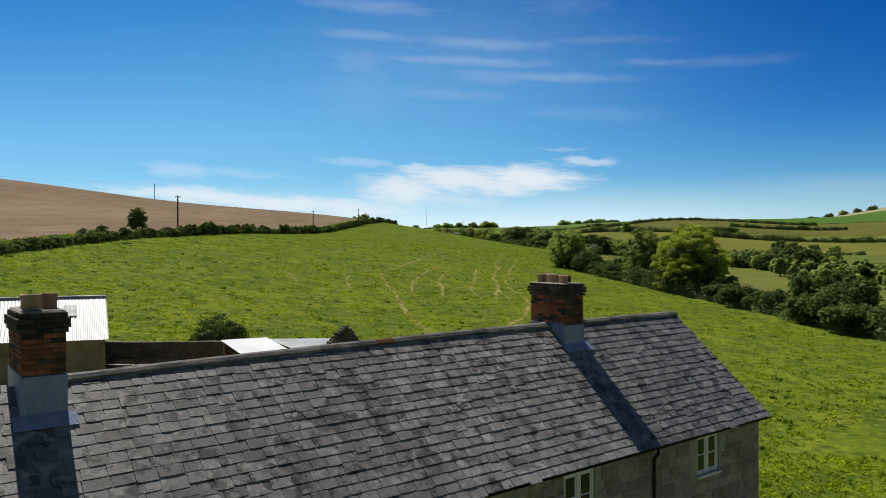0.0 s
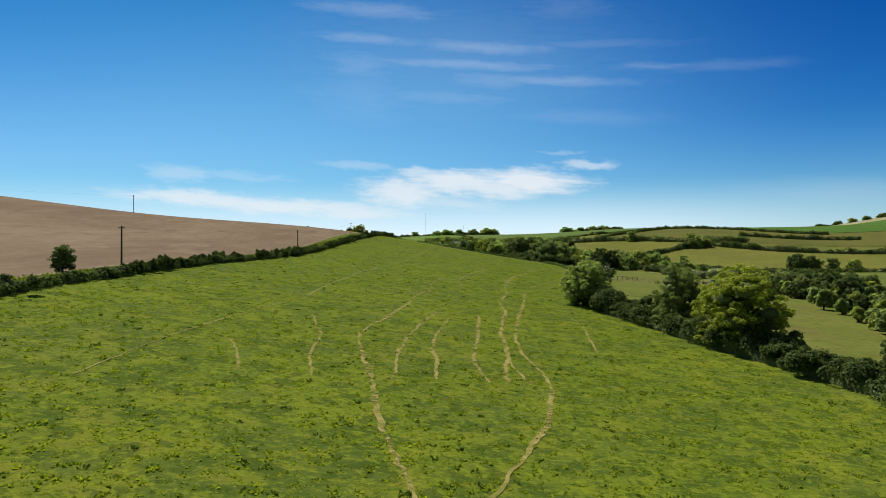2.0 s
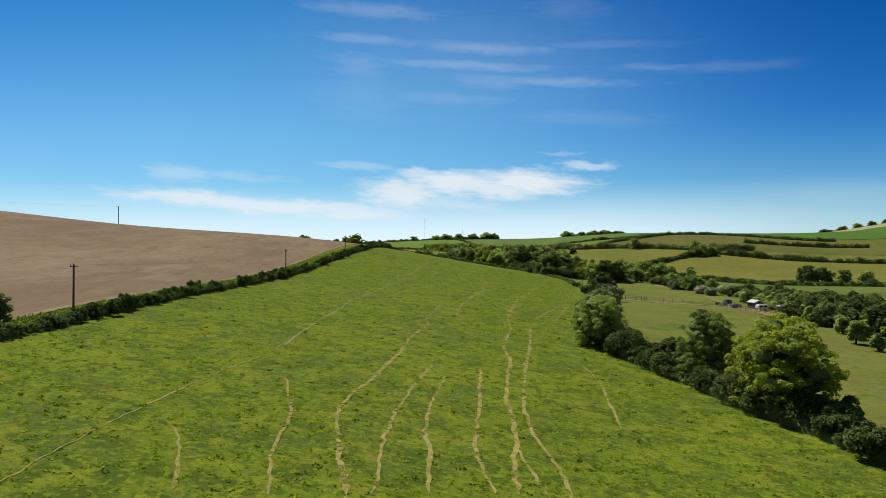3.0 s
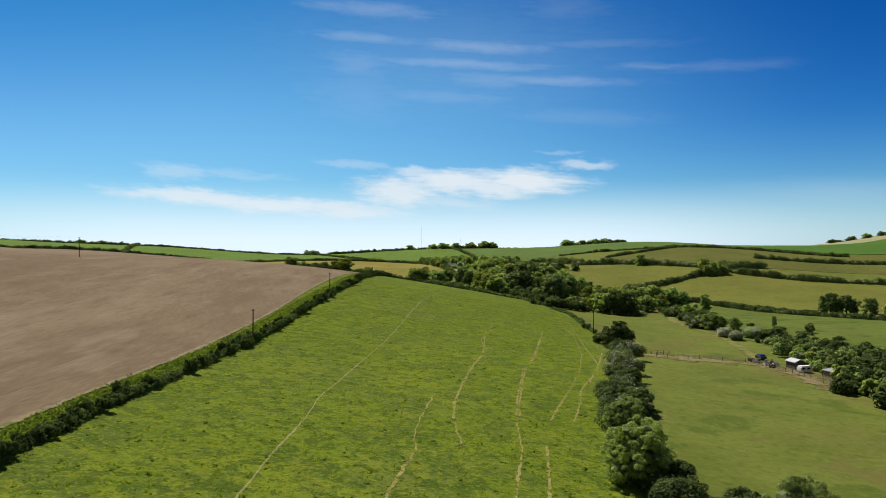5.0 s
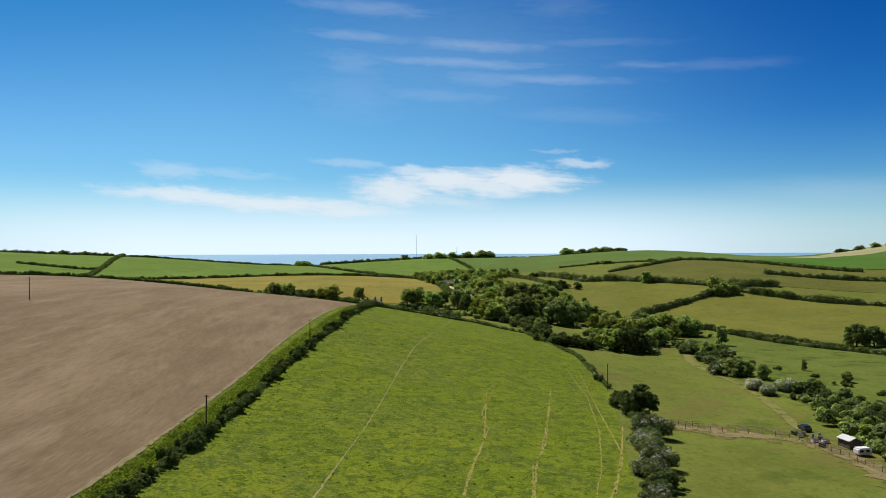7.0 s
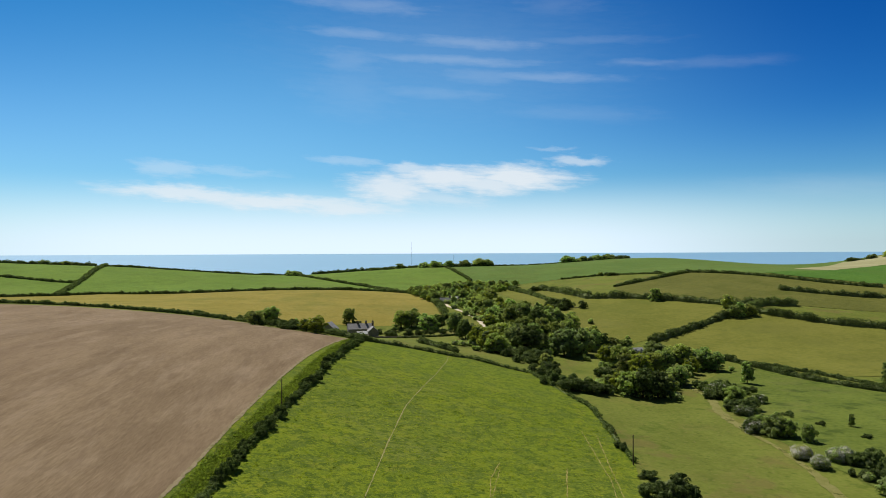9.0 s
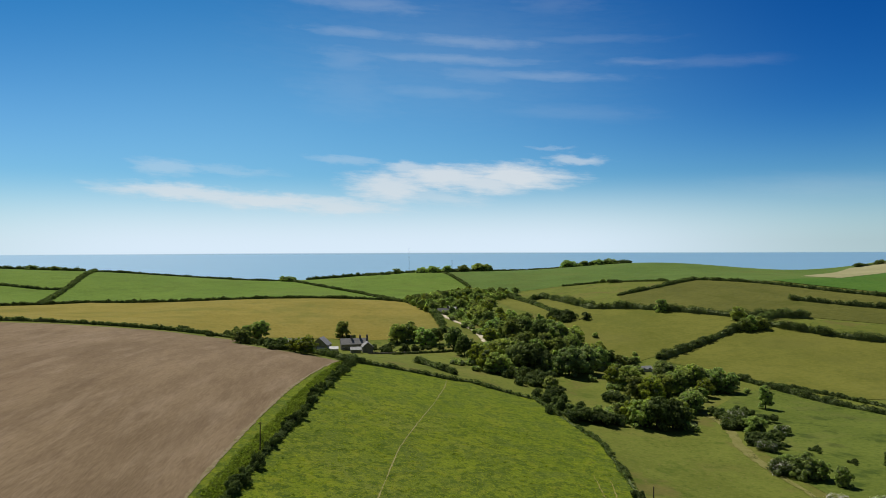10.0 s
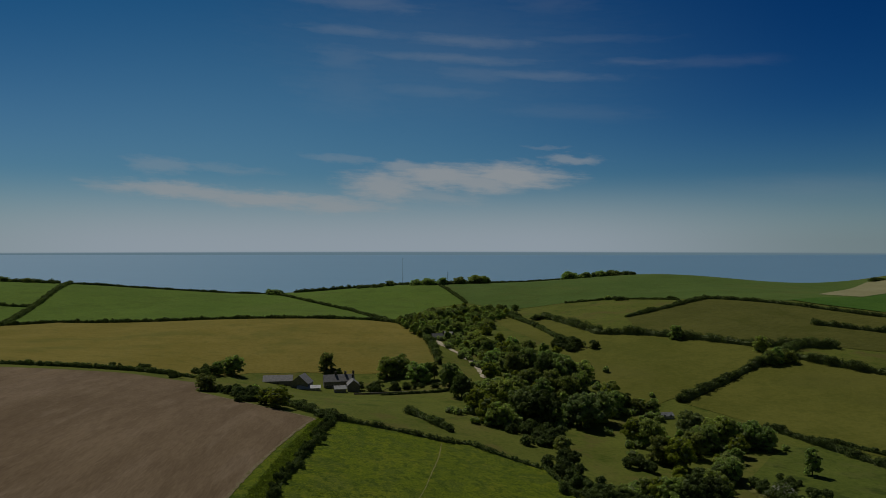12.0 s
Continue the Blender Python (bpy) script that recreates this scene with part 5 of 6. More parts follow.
def stone_mesh(seed, mat):
    rng = random.Random(seed)
    bm = bmesh.new()
    bmesh.ops.create_icosphere(bm, subdivisions=1, radius=0.5)
    for v in bm.verts:
        v.co = Vector((max(-0.42, min(0.42, v.co.x)), max(-0.42, min(0.42, v.co.y)), max(-0.42, min(0.42, v.co.z)))) * rng.uniform(0.92, 1.2)
    me = bpy.data.meshes.new("stone")
    bm.to_mesh(me)
    bm.free()
    me.materials.append(mat)
    return me


STONES = [stone_mesh(i, STONE) for i in range(5)]
COPES = [stone_mesh(i, SUNLIT_STONE) for i in range(5)]


def rubble_wall(name, a, b, low, high, thick, label, face=0.3, side=-1, cope=True):
    """A rubble wall from a to b, with stones proud of its yard face and a row of loose cope stones."""
    a, b = Vector((*a, 0)), Vector((*b, 0))
    u = (b - a).normalized()
    turn = math.degrees(math.atan2(u.y, u.x))
    w = thing(name, pose(a.x, a.y, low, 0, 0, turn), label, "wall")
    length = (b - a).length
    rng = random.Random(len(name) + int(length * 7))
    n = int(length / 0.5)
    bm = bmesh.new()
    top0 = [high - low + rng.uniform(-0.02, 0.02) for _ in range(n + 1)]
    rows = []
    for i in range(n + 1):
        x = length * i / n
        rows.append([bm.verts.new(p) for p in ((x, -thick / 2, -1), (x, -thick / 2, top0[i]), (x, thick / 2, top0[i]), (x, thick / 2, -1))])
    for p, q in zip(rows[:-1], rows[1:]):
        for k in range(3):
            bm.faces.new((p[k], q[k], q[k + 1], p[k + 1]))
    bm.faces.new(rows[0]), bm.faces.new(rows[-1][::-1])
    part("core", bm, STONE, w)
    h = high - low
    count = 0
    if face:
        z = 0.1
        while z < h - 0.1 and count < 230:
            x = rng.uniform(0, 0.2)
            while x < length and count < 230:
                s = rng.uniform(0.22, 0.42)
                if rng.random() < face:
                    ob = new("stone", rng.choice(STONES))
                    ob.parent = w
                    ob.matrix_local = pose(x + s / 2, side * thick / 2, z, rng.uniform(-8, 8), rng.uniform(-8, 8), rng.uniform(-6, 6)) @ Matrix.Diagonal((s, 0.12, rng.uniform(0.12, 0.2), 1))
                    count += 1
                x += s
            z += 0.19
    if cope:
        for i in range(int(length / 0.24)):
            for yy in (-thick * 0.28, thick * 0.25):
                ob = new("cope_stone", rng.choice(COPES))
                ob.parent = w
                x = i * 0.24 + rng.uniform(-0.05, 0.05)
                ob.matrix_local = pose(x, yy, top0[min(n, int(x / length * n))] if x > 0 else top0[0], rng.uniform(-25, 25), rng.uniform(-25, 25), rng.uniform(0, 360)) @ Matrix.Diagonal((rng.uniform(0.16, 0.3), rng.uniform(0.15, 0.3), rng.uniform(0.1, 0.24), 1))
    return w


rubble_wall("yard_wall", (-3.9, 36.2), (4.4, 25.8), 0.9, 4.2, 0.5, "tall rubble stone yard wall with loose cope stones", 0.85, -1)
rubble_wall("back_wall", (-18.5, 38.3), (-4.3, 38.0), 1.7, 4.5, 0.45, "dark rubble stone wall at the back of the yard", 0.5, -1, False)


def ruined_gable():
    """The stump of a stone gable, stepped and overgrown."""
    w = thing("ruined_gable", pose(-6.3, 34.3, 1.4, 0, 0, 38), "crumbling stone gable of a ruined outbuilding", "wall")
    bm = bmesh.new()
    prof = [(-0.2, -0.6), (3.0, -0.6), (3.1, 2.6), (2.9, 3.2), (2.45, 3.75), (2.1, 4.05), (1.7, 3.75), (1.1, 3.2), (0.5, 2.75), (-0.1, 2.35)]
    f = bm.faces.new([bm.verts.new((x, 0, z)) for x, z in prof])
    r = bmesh.ops.extrude_face_region(bm, geom=[f])
    for g in r["geom"]:
        if isinstance(g, bmesh.types.BMVert):
            g.co.y += 0.45
    part("core", bm, STONE, w)
    rng = random.Random(8)
    for (x0, z0), (x1, z1) in zip(prof[2:-1], prof[3:]):
        for k in range(4):
            t = k / 4
            for y in (0.1, 0.32):
                ob = new("stone", rng.choice(STONES))
                ob.parent = w
                ob.matrix_local = pose(x0 + (x1 - x0) * t, y, z0 + (z1 - z0) * t, rng.uniform(-30, 30), rng.uniform(-30, 30), rng.uniform(0, 360)) @ Matrix.Diagonal((rng.uniform(0.18, 0.34), rng.uniform(0.2, 0.3), rng.uniform(0.12, 0.26), 1))
    for i in range(150):
        x, z = rng.uniform(0, 2.9), rng.uniform(0, 3.4)
        if z < 2.3 + x * 0.7 and (x < 2 or z < 5.6 - x):
            ob = new("stone", rng.choice(STONES))
            ob.parent = w
            ob.matrix_local = pose(x, 0, z, 0, rng.uniform(-10, 10), 0) @ Matrix.Diagonal((rng.uniform(0.2, 0.4), 0.12, rng.uniform(0.12, 0.22), 1))


def lean_to():
    s = thing("lean_to", pose(0, 0, 0), "open-fronted lean-to shed under corrugated sheets", "shed")
    bm = corrugated(bmesh.new(), ((-11.2, 36.9, 4.72), (-9.0, 37.4, 4.78), (-6.75, 34.0, 4.42), (-9.0, 33.4, 4.36)))
    part("roof_sheet", bm, TIN, s, "bright corrugated iron sheet")
    bm = corrugated(bmesh.new(), ((-9.1, 37.6, 4.68), (-5.6, 37.4, 4.72), (-5.2, 34.9, 4.70), (-7.0, 34.3, 4.60)))
    part("roof_sheet", bm, TIN_DARK, s, "old grey corrugated iron sheet")
    for x, y, h in ((-8.95, 33.5, 4.3), (-6.85, 34.1, 4.35), (-10.9, 36.6, 4.6), (-8.0, 34.6, 3.9)):
        bm = bmesh.new()
        tube(bm, (x, y, 0.6), (x, y, h), 0.08, 0.07)
        part("post", bm, TIMBER, s)
    bm = bmesh.new()
    tube(bm, (-9.6, 33.35, 4.28), (-6.6, 34.15, 4.34), 0.06, 0.06)
    part("beam", bm, TIMBER, s)
    bm = bmesh.new()
    tube(bm, (-9.9, 33.8, 4.2), (-8.8, 33.45, 4.2), 0.04, 0.04)
    part("beam", bm, TIMBER, s)
    # dark boards added: they stop the sun and stand for the shade inside
    for i in range(9):
        bm = bmesh.new()
        box(bm, (-0.305, -0.03, 0), (0.305, 0.03, 3.15), pose(-10.8 + i * 0.62, 37.3, 1.5, 0, 0, 3))
        part("back_board", bm, POLE, s)


def wood_pile():
    """A heap of split logs, old posts and planks."""
    p = thing("wood_pile", pose(-14.6, 36.2, gz(-14.6, 36.2)), "untidy heap of old posts planks and split logs", "wood pile")
    rng = random.Random(3)
    for i in range(240):
        x, y = rng.gauss(-0.6, 1.5), rng.gauss(0, 0.6)
        z = 0.1 + max(0, 1.0 - abs(x) * 0.28 - abs(y) * 0.6) * rng.random()
        l = rng.choice((0.2, 0.25, 0.3, 0.4, 0.8))
        bm = bmesh.new()
        if rng.random() < 0.6:
            tube(bm, (-l / 2, 0, 0), (l / 2, 0, 0), 0.07, 0.06, 7)
        else:
            box(bm, (-l / 2, -0.07, -0.02), (l / 2, 0.07, 0.02))
        part("log", bm, PALE_LOG if rng.random() < 0.6 else TIMBER, p).matrix_local = pose(x, y, z + 0.05, rng.uniform(-25, 25), rng.uniform(-30, 30), rng.uniform(0, 360))
    for x, y, l, a, t in ((-1.2, 0.5, 2.6, 2, 2), (0.4, 0.7, 2.2, -3, -2), (1.3, -0.4, 1.5, -40, -40), (0.2, -0.6, 1.2, 60, 30)):
        bm = bmesh.new()
        box(bm, (-l / 2, -0.06, -0.02), (l / 2, 0.06, 0.02))
        part("plank", bm, PALE_LOG, p).matrix_local = pose(x, y, 1.05 if abs(t) < 10 else 0.75, 0, t, a)


PALE_LOG = material("weathered_wood", [(0.24, 0.21, 0.17), (0.42, 0.38, 0.32)], 2.0, 0.9, 0.2, each=0.35)


def yard_bits():
    d = thing("boarded_panel", pose(-16.9, 37.65, 1.9, -8, 0, 2), "dark boarded panels leaning on the yard wall", "panel")
    for i in range(3):
        bm = bmesh.new()
        box(bm, (i * 1.0, -0.04, 0), (i * 1.0 + 0.97, 0.04, 1.75), bevel=0.01)
        part("board", bm, TIMBER, d)
    h = thing("stone_heap", pose(-5.6, 32.8, gz(-5.6, 32.8)), "heap of fallen stones in the shaded yard corner", "stones")
    rng = random.Random(4)
    for i in range(40):
        ob = new("stone", rng.choice(STONES))
        ob.parent = h
        s = rng.uniform(0.2, 0.5)
        ob.matrix_local = pose(rng.gauss(0, 0.8), rng.gauss(0, 0.7), rng.uniform(0.05, 0.5), rng.uniform(0, 90), rng.uniform(0, 90), rng.uniform(0, 360)) @ Matrix.Diagonal((s, s, s * 0.7, 1))


def barn():
    """The stone barn with a corrugated roof beside the yard."""
    m = Matrix(((0.966, -0.259, 0, -16.2), (0.259, 0.966, 0, 35.4), (0, 0, 1, 0.1), (0, 0, 0, 1)))
    b = thing("barn", m, "low stone barn under a pale corrugated iron roof", "barn")
    for lo, hi in (((-9, -2.85, 0.8), (-0.15, -2.4, 5.2)), ((-9, 2.4, 0.8), (-0.15, 2.85, 5.2))):
        bm = bmesh.new()
        box(bm, lo, hi)
        part("side_wall", bm, RENDERED, b)
    for x in (-9.0, -0.6):
        bm = bmesh.new()
        f = bm.faces.new([bm.verts.new((x, y, z)) for y, z in ((-2.39, 0.8), (2.39, 0.8), (2.39, 5.5), (0, 6.85), (-2.39, 5.5))])
        r = bmesh.ops.extrude_face_region(bm, geom=[f])
        for g in r["geom"]:
            if isinstance(g, bmesh.types.BMVert):
                g.co.x += 0.45
        part("gable_wall", bm, RENDERED, b)
    part("roof_sheet", corrugated(bmesh.new(), ((-9.1, -3.1, 5.22), (0, -3.1, 5.22), (0, 0, 6.97), (-9.1, 0, 6.97))), TIN, b, "pale corrugated iron roof")
    part("roof_sheet", corrugated(bmesh.new(), ((-9.1, 3.1, 5.22), (0, 3.1, 5.22), (0, 0.02, 6.97), (-9.1, 0.02, 6.97))), TIN, b, "pale corrugated iron roof")
    bm = bmesh.new()
    box(bm, (-9.1, -0.14, 6.955), (0.02, 0.14, 7.0), bevel=0.01)
    part("ridge_cap", bm, TIN, b)
    bm = corrugated(bmesh.new(), ((-1.85, -1.5, 6.17), (-1.3, -1.5, 6.17), (-1.3, -0.7, 6.62), (-1.85, -0.7, 6.62)))
    part("skylight", bm, TIN_DARK, b, "greyed translucent roof sheet")
    for ob in b.children:                       # sheared to fit the camera's view, which sees the gable end edge-on
        for v in ob.data.vertices:
            v.co.x -= 0.207 * v.co.y


ruined_gable()
lean_to()
wood_pile()
yard_bits()
barn()
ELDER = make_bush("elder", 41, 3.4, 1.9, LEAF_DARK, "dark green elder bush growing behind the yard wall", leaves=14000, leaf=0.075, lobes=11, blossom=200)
plant(ELDER, -12.4, 40.6, 0.98, 40, 0.72, "", 0.0)
WEED = make_bush("weed", 42, 0.7, 0.6, LEAF_BRIGHT, "clump of fresh green nettles in the yard", leaves=700, leaf=0.07, lobes=6, category="weeds")
for x, y, size in ((-16.6, 34.4, 0.9), (-16.1, 34.9, 0.7), (-10.1, 32.6, 0.8), (-9.9, 33.4, 0.9), (-6.3, 30.4, 0.8)):
    plant(WEED, x, y, size, None, 1.0, "nettles in the yard", 0.0)


# ---- poles and masts ----
def pole(x, y, height, lean=0.0, turn=0.0):
    p = thing("telegraph_pole", pose(x, y, gz(x, y), 0, lean, turn), "tarred wooden telegraph pole with a short crossarm", "pole", "poles across the fields")
    bm = bmesh.new()
    tube(bm, (0, 0, -0.8), (0, 0, height), 0.15, 0.11, 10)
    part("shaft", bm, POLE, p)
    bm = bmesh.new()
    box(bm, (-0.45, -0.06, height - 0.32), (0.45, 0.06, height - 0.2), bevel=0.01)
    part("crossarm", bm, POLE, p)
    for sx in (-0.38, 0.0, 0.38):
        bm = bmesh.new()
        tube(bm, (sx, 0, height - 0.2 if sx else height), (sx, 0, height - 0.02 if sx else height + 0.16), 0.035, 0.025, 7)
        part("insulator", bm, CLAY, p)


POLES = [(-45.5, 126.5, 6.6), (-38.9, 221, 6.6), (-35.3, 308, 6.4)]
for x, y, h in POLES:
    pole(x, y, h, 0.5, 8)
for x, y, h in ((-125.7, 322, 7.0), (51.0, 298.5, 7.4), (-236, 292, 7.0)):
    pole(x, y, h, -0.5, 60)


def wires(name, ends):
    """Sagging wires from pole head to pole head."""
    w = thing(name, pose(0, 0, 0), "thin sagging wires between telegraph poles", "wire")
    for (x0, y0, h0), (x1, y1, h1) in zip(ends[:-1], ends[1:]):
        for off in (-0.38, 0.38):
            bm = bmesh.new()
            a, b = Vector((x0 + off, y0, gz(x0, y0) + h0)), Vector((x1 + off, y1, gz(x1, y1) + h1))
            pts = [a.lerp(b, i / 12) - Vector((0, 0, 1.2 * 4 * (i / 12) * (1 - i / 12))) for i in range(13)]
            for p, q in zip(pts[:-1], pts[1:]):
                tube(bm, p, q, 0.005, 0.005, 4, False)
            part("wire", bm, WIRE, w)


wires("overhead_wires", POLES)
wires("overhead_wires", [(-125.7, 322, 7.0), (-236, 292, 7.0)])


def mast(x, y, height, r, label):
    m = thing("radio_mast", pose(x, y, gz(x, y)), label, "mast")
    for i in range(3):
        a = i * math.tau / 3
        bm = bmesh.new()
        tube(bm, (r * math.cos(a), r * math.sin(a), -0.5), (r * 0.8 * math.cos(a), r * 0.8 * math.sin(a), height), 0.07, 0.05, 5)
        part("leg", bm, WIRE, m)
    n = int(height / 1.6)
    for i in range(n):
        bm = bmesh.new()
        a, b = (i % 3) * math.tau / 3, ((i + 1) % 3) * math.tau / 3
        tube(bm, (r * 0.9 * math.cos(a), r * 0.9 * math.sin(a), i * 1.6), (r * 0.9 * math.cos(b), r * 0.9 * math.sin(b), i * 1.6 + 1.6), 0.035, 0.035, 4)
        part("brace", bm, WIRE, m)


mast(27.5, 1000, 14.0, 0.6, "grey lattice radio mast on the skyline")
mast(-22, 985, 30.0, 0.22, "very thin tall mast on the skyline")


# ---- farm buildings in the valley ----
def cottage(name, x, y, length, width, eave, ridge, turn, wall, roof, label, category, chimneys=(), windows=0, door=False):
    """A gabled building on its own axes: x along the ridge, front towards -y."""
    z = min(gz(x + a * length * 0.4, y + b * width) for a in (-1, 1) for b in (-1, 1))
    b = thing(name, pose(x, y, z, 0, 0, turn), label, category)
    l, w = length / 2, width / 2
    bm = bmesh.new()
    f = bm.faces.new([bm.verts.new((-l, py, pz)) for py, pz in ((-w, -1.5), (w, -1.5), (w, eave), (0, ridge - 0.12), (-w, eave))])
    r = bmesh.ops.extrude_face_region(bm, geom=[f])
    for g in r["geom"]:
        if isinstance(g, bmesh.types.BMVert):
            g.co.x = l
    part("wall", bm, wall, b)
    for s in (-1, 1):
        bm = bmesh.new()
        k = (ridge - eave) / w
        vs = [bm.verts.new(p) for p in ((-l - 0.2, s * (w + 0.25), eave - 0.25 * k), (l + 0.2, s * (w + 0.25), eave - 0.25 * k), (l + 0.2, 0, ridge), (-l - 0.2, 0, ridge))]
        r = bmesh.ops.extrude_face_region(bm, geom=[bm.faces.new(vs)])
        for g in r["geom"]:
            if isinstance(g, bmesh.types.BMVert):
                g.co.z += 0.14
        part("roof", bm, roof, b)
    for cx in chimneys:
        bm = bmesh.new()
        box(bm, (cx - 0.5, -0.4, ridge - 0.8), (cx + 0.5, 0.4, ridge + 1.5), bevel=0.03)
        box(bm, (cx - 0.58, -0.48, ridge + 1.3), (cx + 0.58, 0.48, ridge + 1.42))
        ch = part("chimney", bm, STONE, b)
        for dx in (-0.25, 0.25):
            bm = bmesh.new()
            tube(bm, (cx + dx, 0, ridge + 1.45), (cx + dx, 0, ridge + 1.9), 0.14, 0.12)
            part("chimney_pot", bm, CLAY, ch)
    for i in range(windows):
        wx = -l + length * (i + 0.5) / windows
        for wz in ((1.0, 2.2), (eave - 1.5, eave - 0.4)) if eave > 4 else ((0.9, 2.0),):
            win = new("window")
            win.parent = b
            bm = bmesh.new()
            for x0, x1, z0, z1 in ((-0.5, -0.42, *wz), (0.42, 0.5, *wz), (-0.42, 0.42, wz[0], wz[0] + 0.08), (-0.42, 0.42, wz[1] - 0.08, wz[1]), (-0.03, 0.03, wz[0] + 0.08, wz[1] - 0.08)):
                box(bm, (wx + x0, -w - 0.06, z0), (wx + x1, -w - 0.01, z1))
            part("window_frame", bm, WHITE, win)
            bm = bmesh.new()
            box(bm, (wx - 0.42, -w - 0.03, wz[0] + 0.08), (wx + 0.42, -w - 0.004, wz[1] - 0.08))
            part("pane", bm, GLASS, win)
    if door:
        bm = bmesh.new()
        box(bm, (-0.5, -w - 0.05, -0.2), (0.5, -w - 0.004, 2.05), bevel=0.01)
        part("door", bm, TIMBER, b)
    return b


PALE_WALL = material("limewashed_wall", [(0.40, 0.385, 0.34), (0.52, 0.50, 0.45)], 0.8, 0.95, 0.2, patches=[((0.3, 0.28, 0.24), 0.7, 0.4)])
GREY_STONE = material("grey_stone_wall", [(0.20, 0.186, 0.157), (0.33, 0.308, 0.262)], 0.8, 0.95, 0.3, each=0.1)
cottage("manor_house", -38.3, 539.4, 14.5, 6.5, 3.6, 6.3, 12, GREY_STONE, FAR_SLATE, "grey stone manor house with tall chimneys in the valley", "house", (-1.5, 3.2, 7.0), 5, True)
cottage("house_wing", -30.6, 531.8, 7.5, 5.5, 3.2, 5.6, 100, GREY_STONE, FAR_SLATE, "gabled stone wing beside the manor house", "house", (3.2,), 2)
cottage("long_barn", -66.0, 531.7, 13.5, 6.0, 2.6, 4.8, 8, GREY_STONE, FAR_SLATE, "long low stone barn with a grey slate roof", "barn", (), 0, True)
cottage("gabled_barn", -54.3, 528.7, 7.5, 8.5, 3.4, 7.0, 80, GREY_STONE, FAR_SLATE, "gabled stone barn with a slate roof", "barn", (), 0, True)
cottage("shed", -50.5, 525.5, 10.5, 3.5, 1.7, 2.7, 10, PALE_WALL, TIN, "low farm shed with a pale metal roof", "shed")
cottage("shed", -36.0, 525.5, 5.5, 4.0, 2.2, 3.4, 10, GREY_STONE, TIN_DARK, "low farm shed with a pale metal roof", "shed")
cottage("lodge", 11, 645, 7.5, 4.5, 2.2, 4.2, 20, PALE_WALL, FAR_SLATE, "pale cottage with a slate roof beside the lane", "house", (4.0,), 3)
cottage("lodge_barn", 18, 652, 6.5, 4.5, 2.4, 4.4, -30, GREY_STONE, FAR_SLATE, "stone outbuilding with a slate roof by the lane", "barn")
cottage("copse_cottage", 104.5, 489, 6.0, 4.0, 1.4, 2.5, 15, PALE_WALL, TIN_DARK, "small pale house half hidden by trees", "house", (), 2)
rubble_wall("garden_wall", (-29, 519), (13, 525), gz(-8, 522) - 0.6, gz(-8, 522) + 0.8, 0.4, "low stone garden wall before the farmstead", 0, -1, False)


# ---- the paddock yard ----


def car():
    c = thing("car", pose(89.3, 262.6, gz(89.3, 262.6), 0, 0, 88), "dark hatchback car parked on the paddock track", "car")
    bm = bmesh.new()
    prof = [(-2.0, 0.35), (-2.05, 0.85), (-1.7, 1.0), (-1.3, 1.42), (0.3, 1.46), (1.0, 1.0), (1.9, 0.88), (2.05, 0.6), (2.0, 0.35)]
    f = bm.faces.new([bm.verts.new((x, -0.82, z)) for x, z in prof])
    r = bmesh.ops.extrude_face_region(bm, geom=[f])
    for g in r["geom"]:
        if isinstance(g, bmesh.types.BMVert):
            g.co.y = 0.82
    for v in bm.verts:
        if v.co.z > 1.2:
            v.co.y *= 0.82
    bmesh.ops.bevel(bm, geom=bm.edges[:], offset=0.05, segments=2, affect="EDGES")
    part("body", bm, CAR_PAINT, c)
    bm = bmesh.new()
    box(bm, (-1.35, -0.76, 1.04), (0.55, 0.76, 1.36), bevel=0.05)
    part("windows", bm, GLASS, c)
    for x in (-1.25, 1.3):
        for y in (-0.78, 0.78):
            bm = bmesh.new()
            tube(bm, (x, y - 0.1, 0.32), (x, y + 0.1, 0.32), 0.32, 0.32, 16)
            wh = part("wheel", bm, DARK, c)
            bm = bmesh.new()
            tube(bm, (x, y - 0.11, 0.32), (x, y + 0.11, 0.32), 0.18, 0.18, 12)
            part("rim", bm, WIRE, wh)


def caravan(x, y, turn, label, size=1.0):
    c = thing("caravan", Matrix.LocRotScale((x, y, gz(x, y)), Euler((0, 0, radians(turn))), (size, size, size)), label, "caravan")
    bm = bmesh.new()
    box(bm, (-2.3, -1.05, 0.5), (2.3, 1.05, 2.5))
    bmesh.ops.bevel(bm, geom=[e for e in bm.edges if abs((e.verts[0].co - e.verts[1].co).y) > 1], offset=0.45, segments=4, affect="EDGES")
    part("body", bm, WHITE, c, "off-white caravan body")
    for x0, x1 in ((-1.7, -0.5), (0.3, 1.5)):
        bm = bmesh.new()
        box(bm, (x0, -1.075, 1.3), (x1, -1.04, 1.95), bevel=0.01)
        part("window", bm, GLASS, c)
    for s in (-1, 1):
        bm = bmesh.new()
        tube(bm, (0, s * 0.9 - 0.1, 0.32), (0, s * 0.9 + 0.1, 0.32), 0.32, 0.32, 14)
        part("wheel", bm, DARK, c)
    bm = bmesh.new()
    tube(bm, (2.2, 0, 0.45), (3.3, 0, 0.45), 0.05, 0.05)
    tube(bm, (3.2, 0, 0.45), (3.2, 0, 0.0), 0.04, 0.04)
    part("tow_bar", bm, DARK, c)


CAR_PAINT = material("car_paint", [(0.014, 0.016, 0.020), (0.020, 0.023, 0.028)], 2.0, 0.25, 0.0, spec=0.6)
car()
caravan(91.2, 242.2, 10, "white touring caravan beside the paddock shed", 0.7)
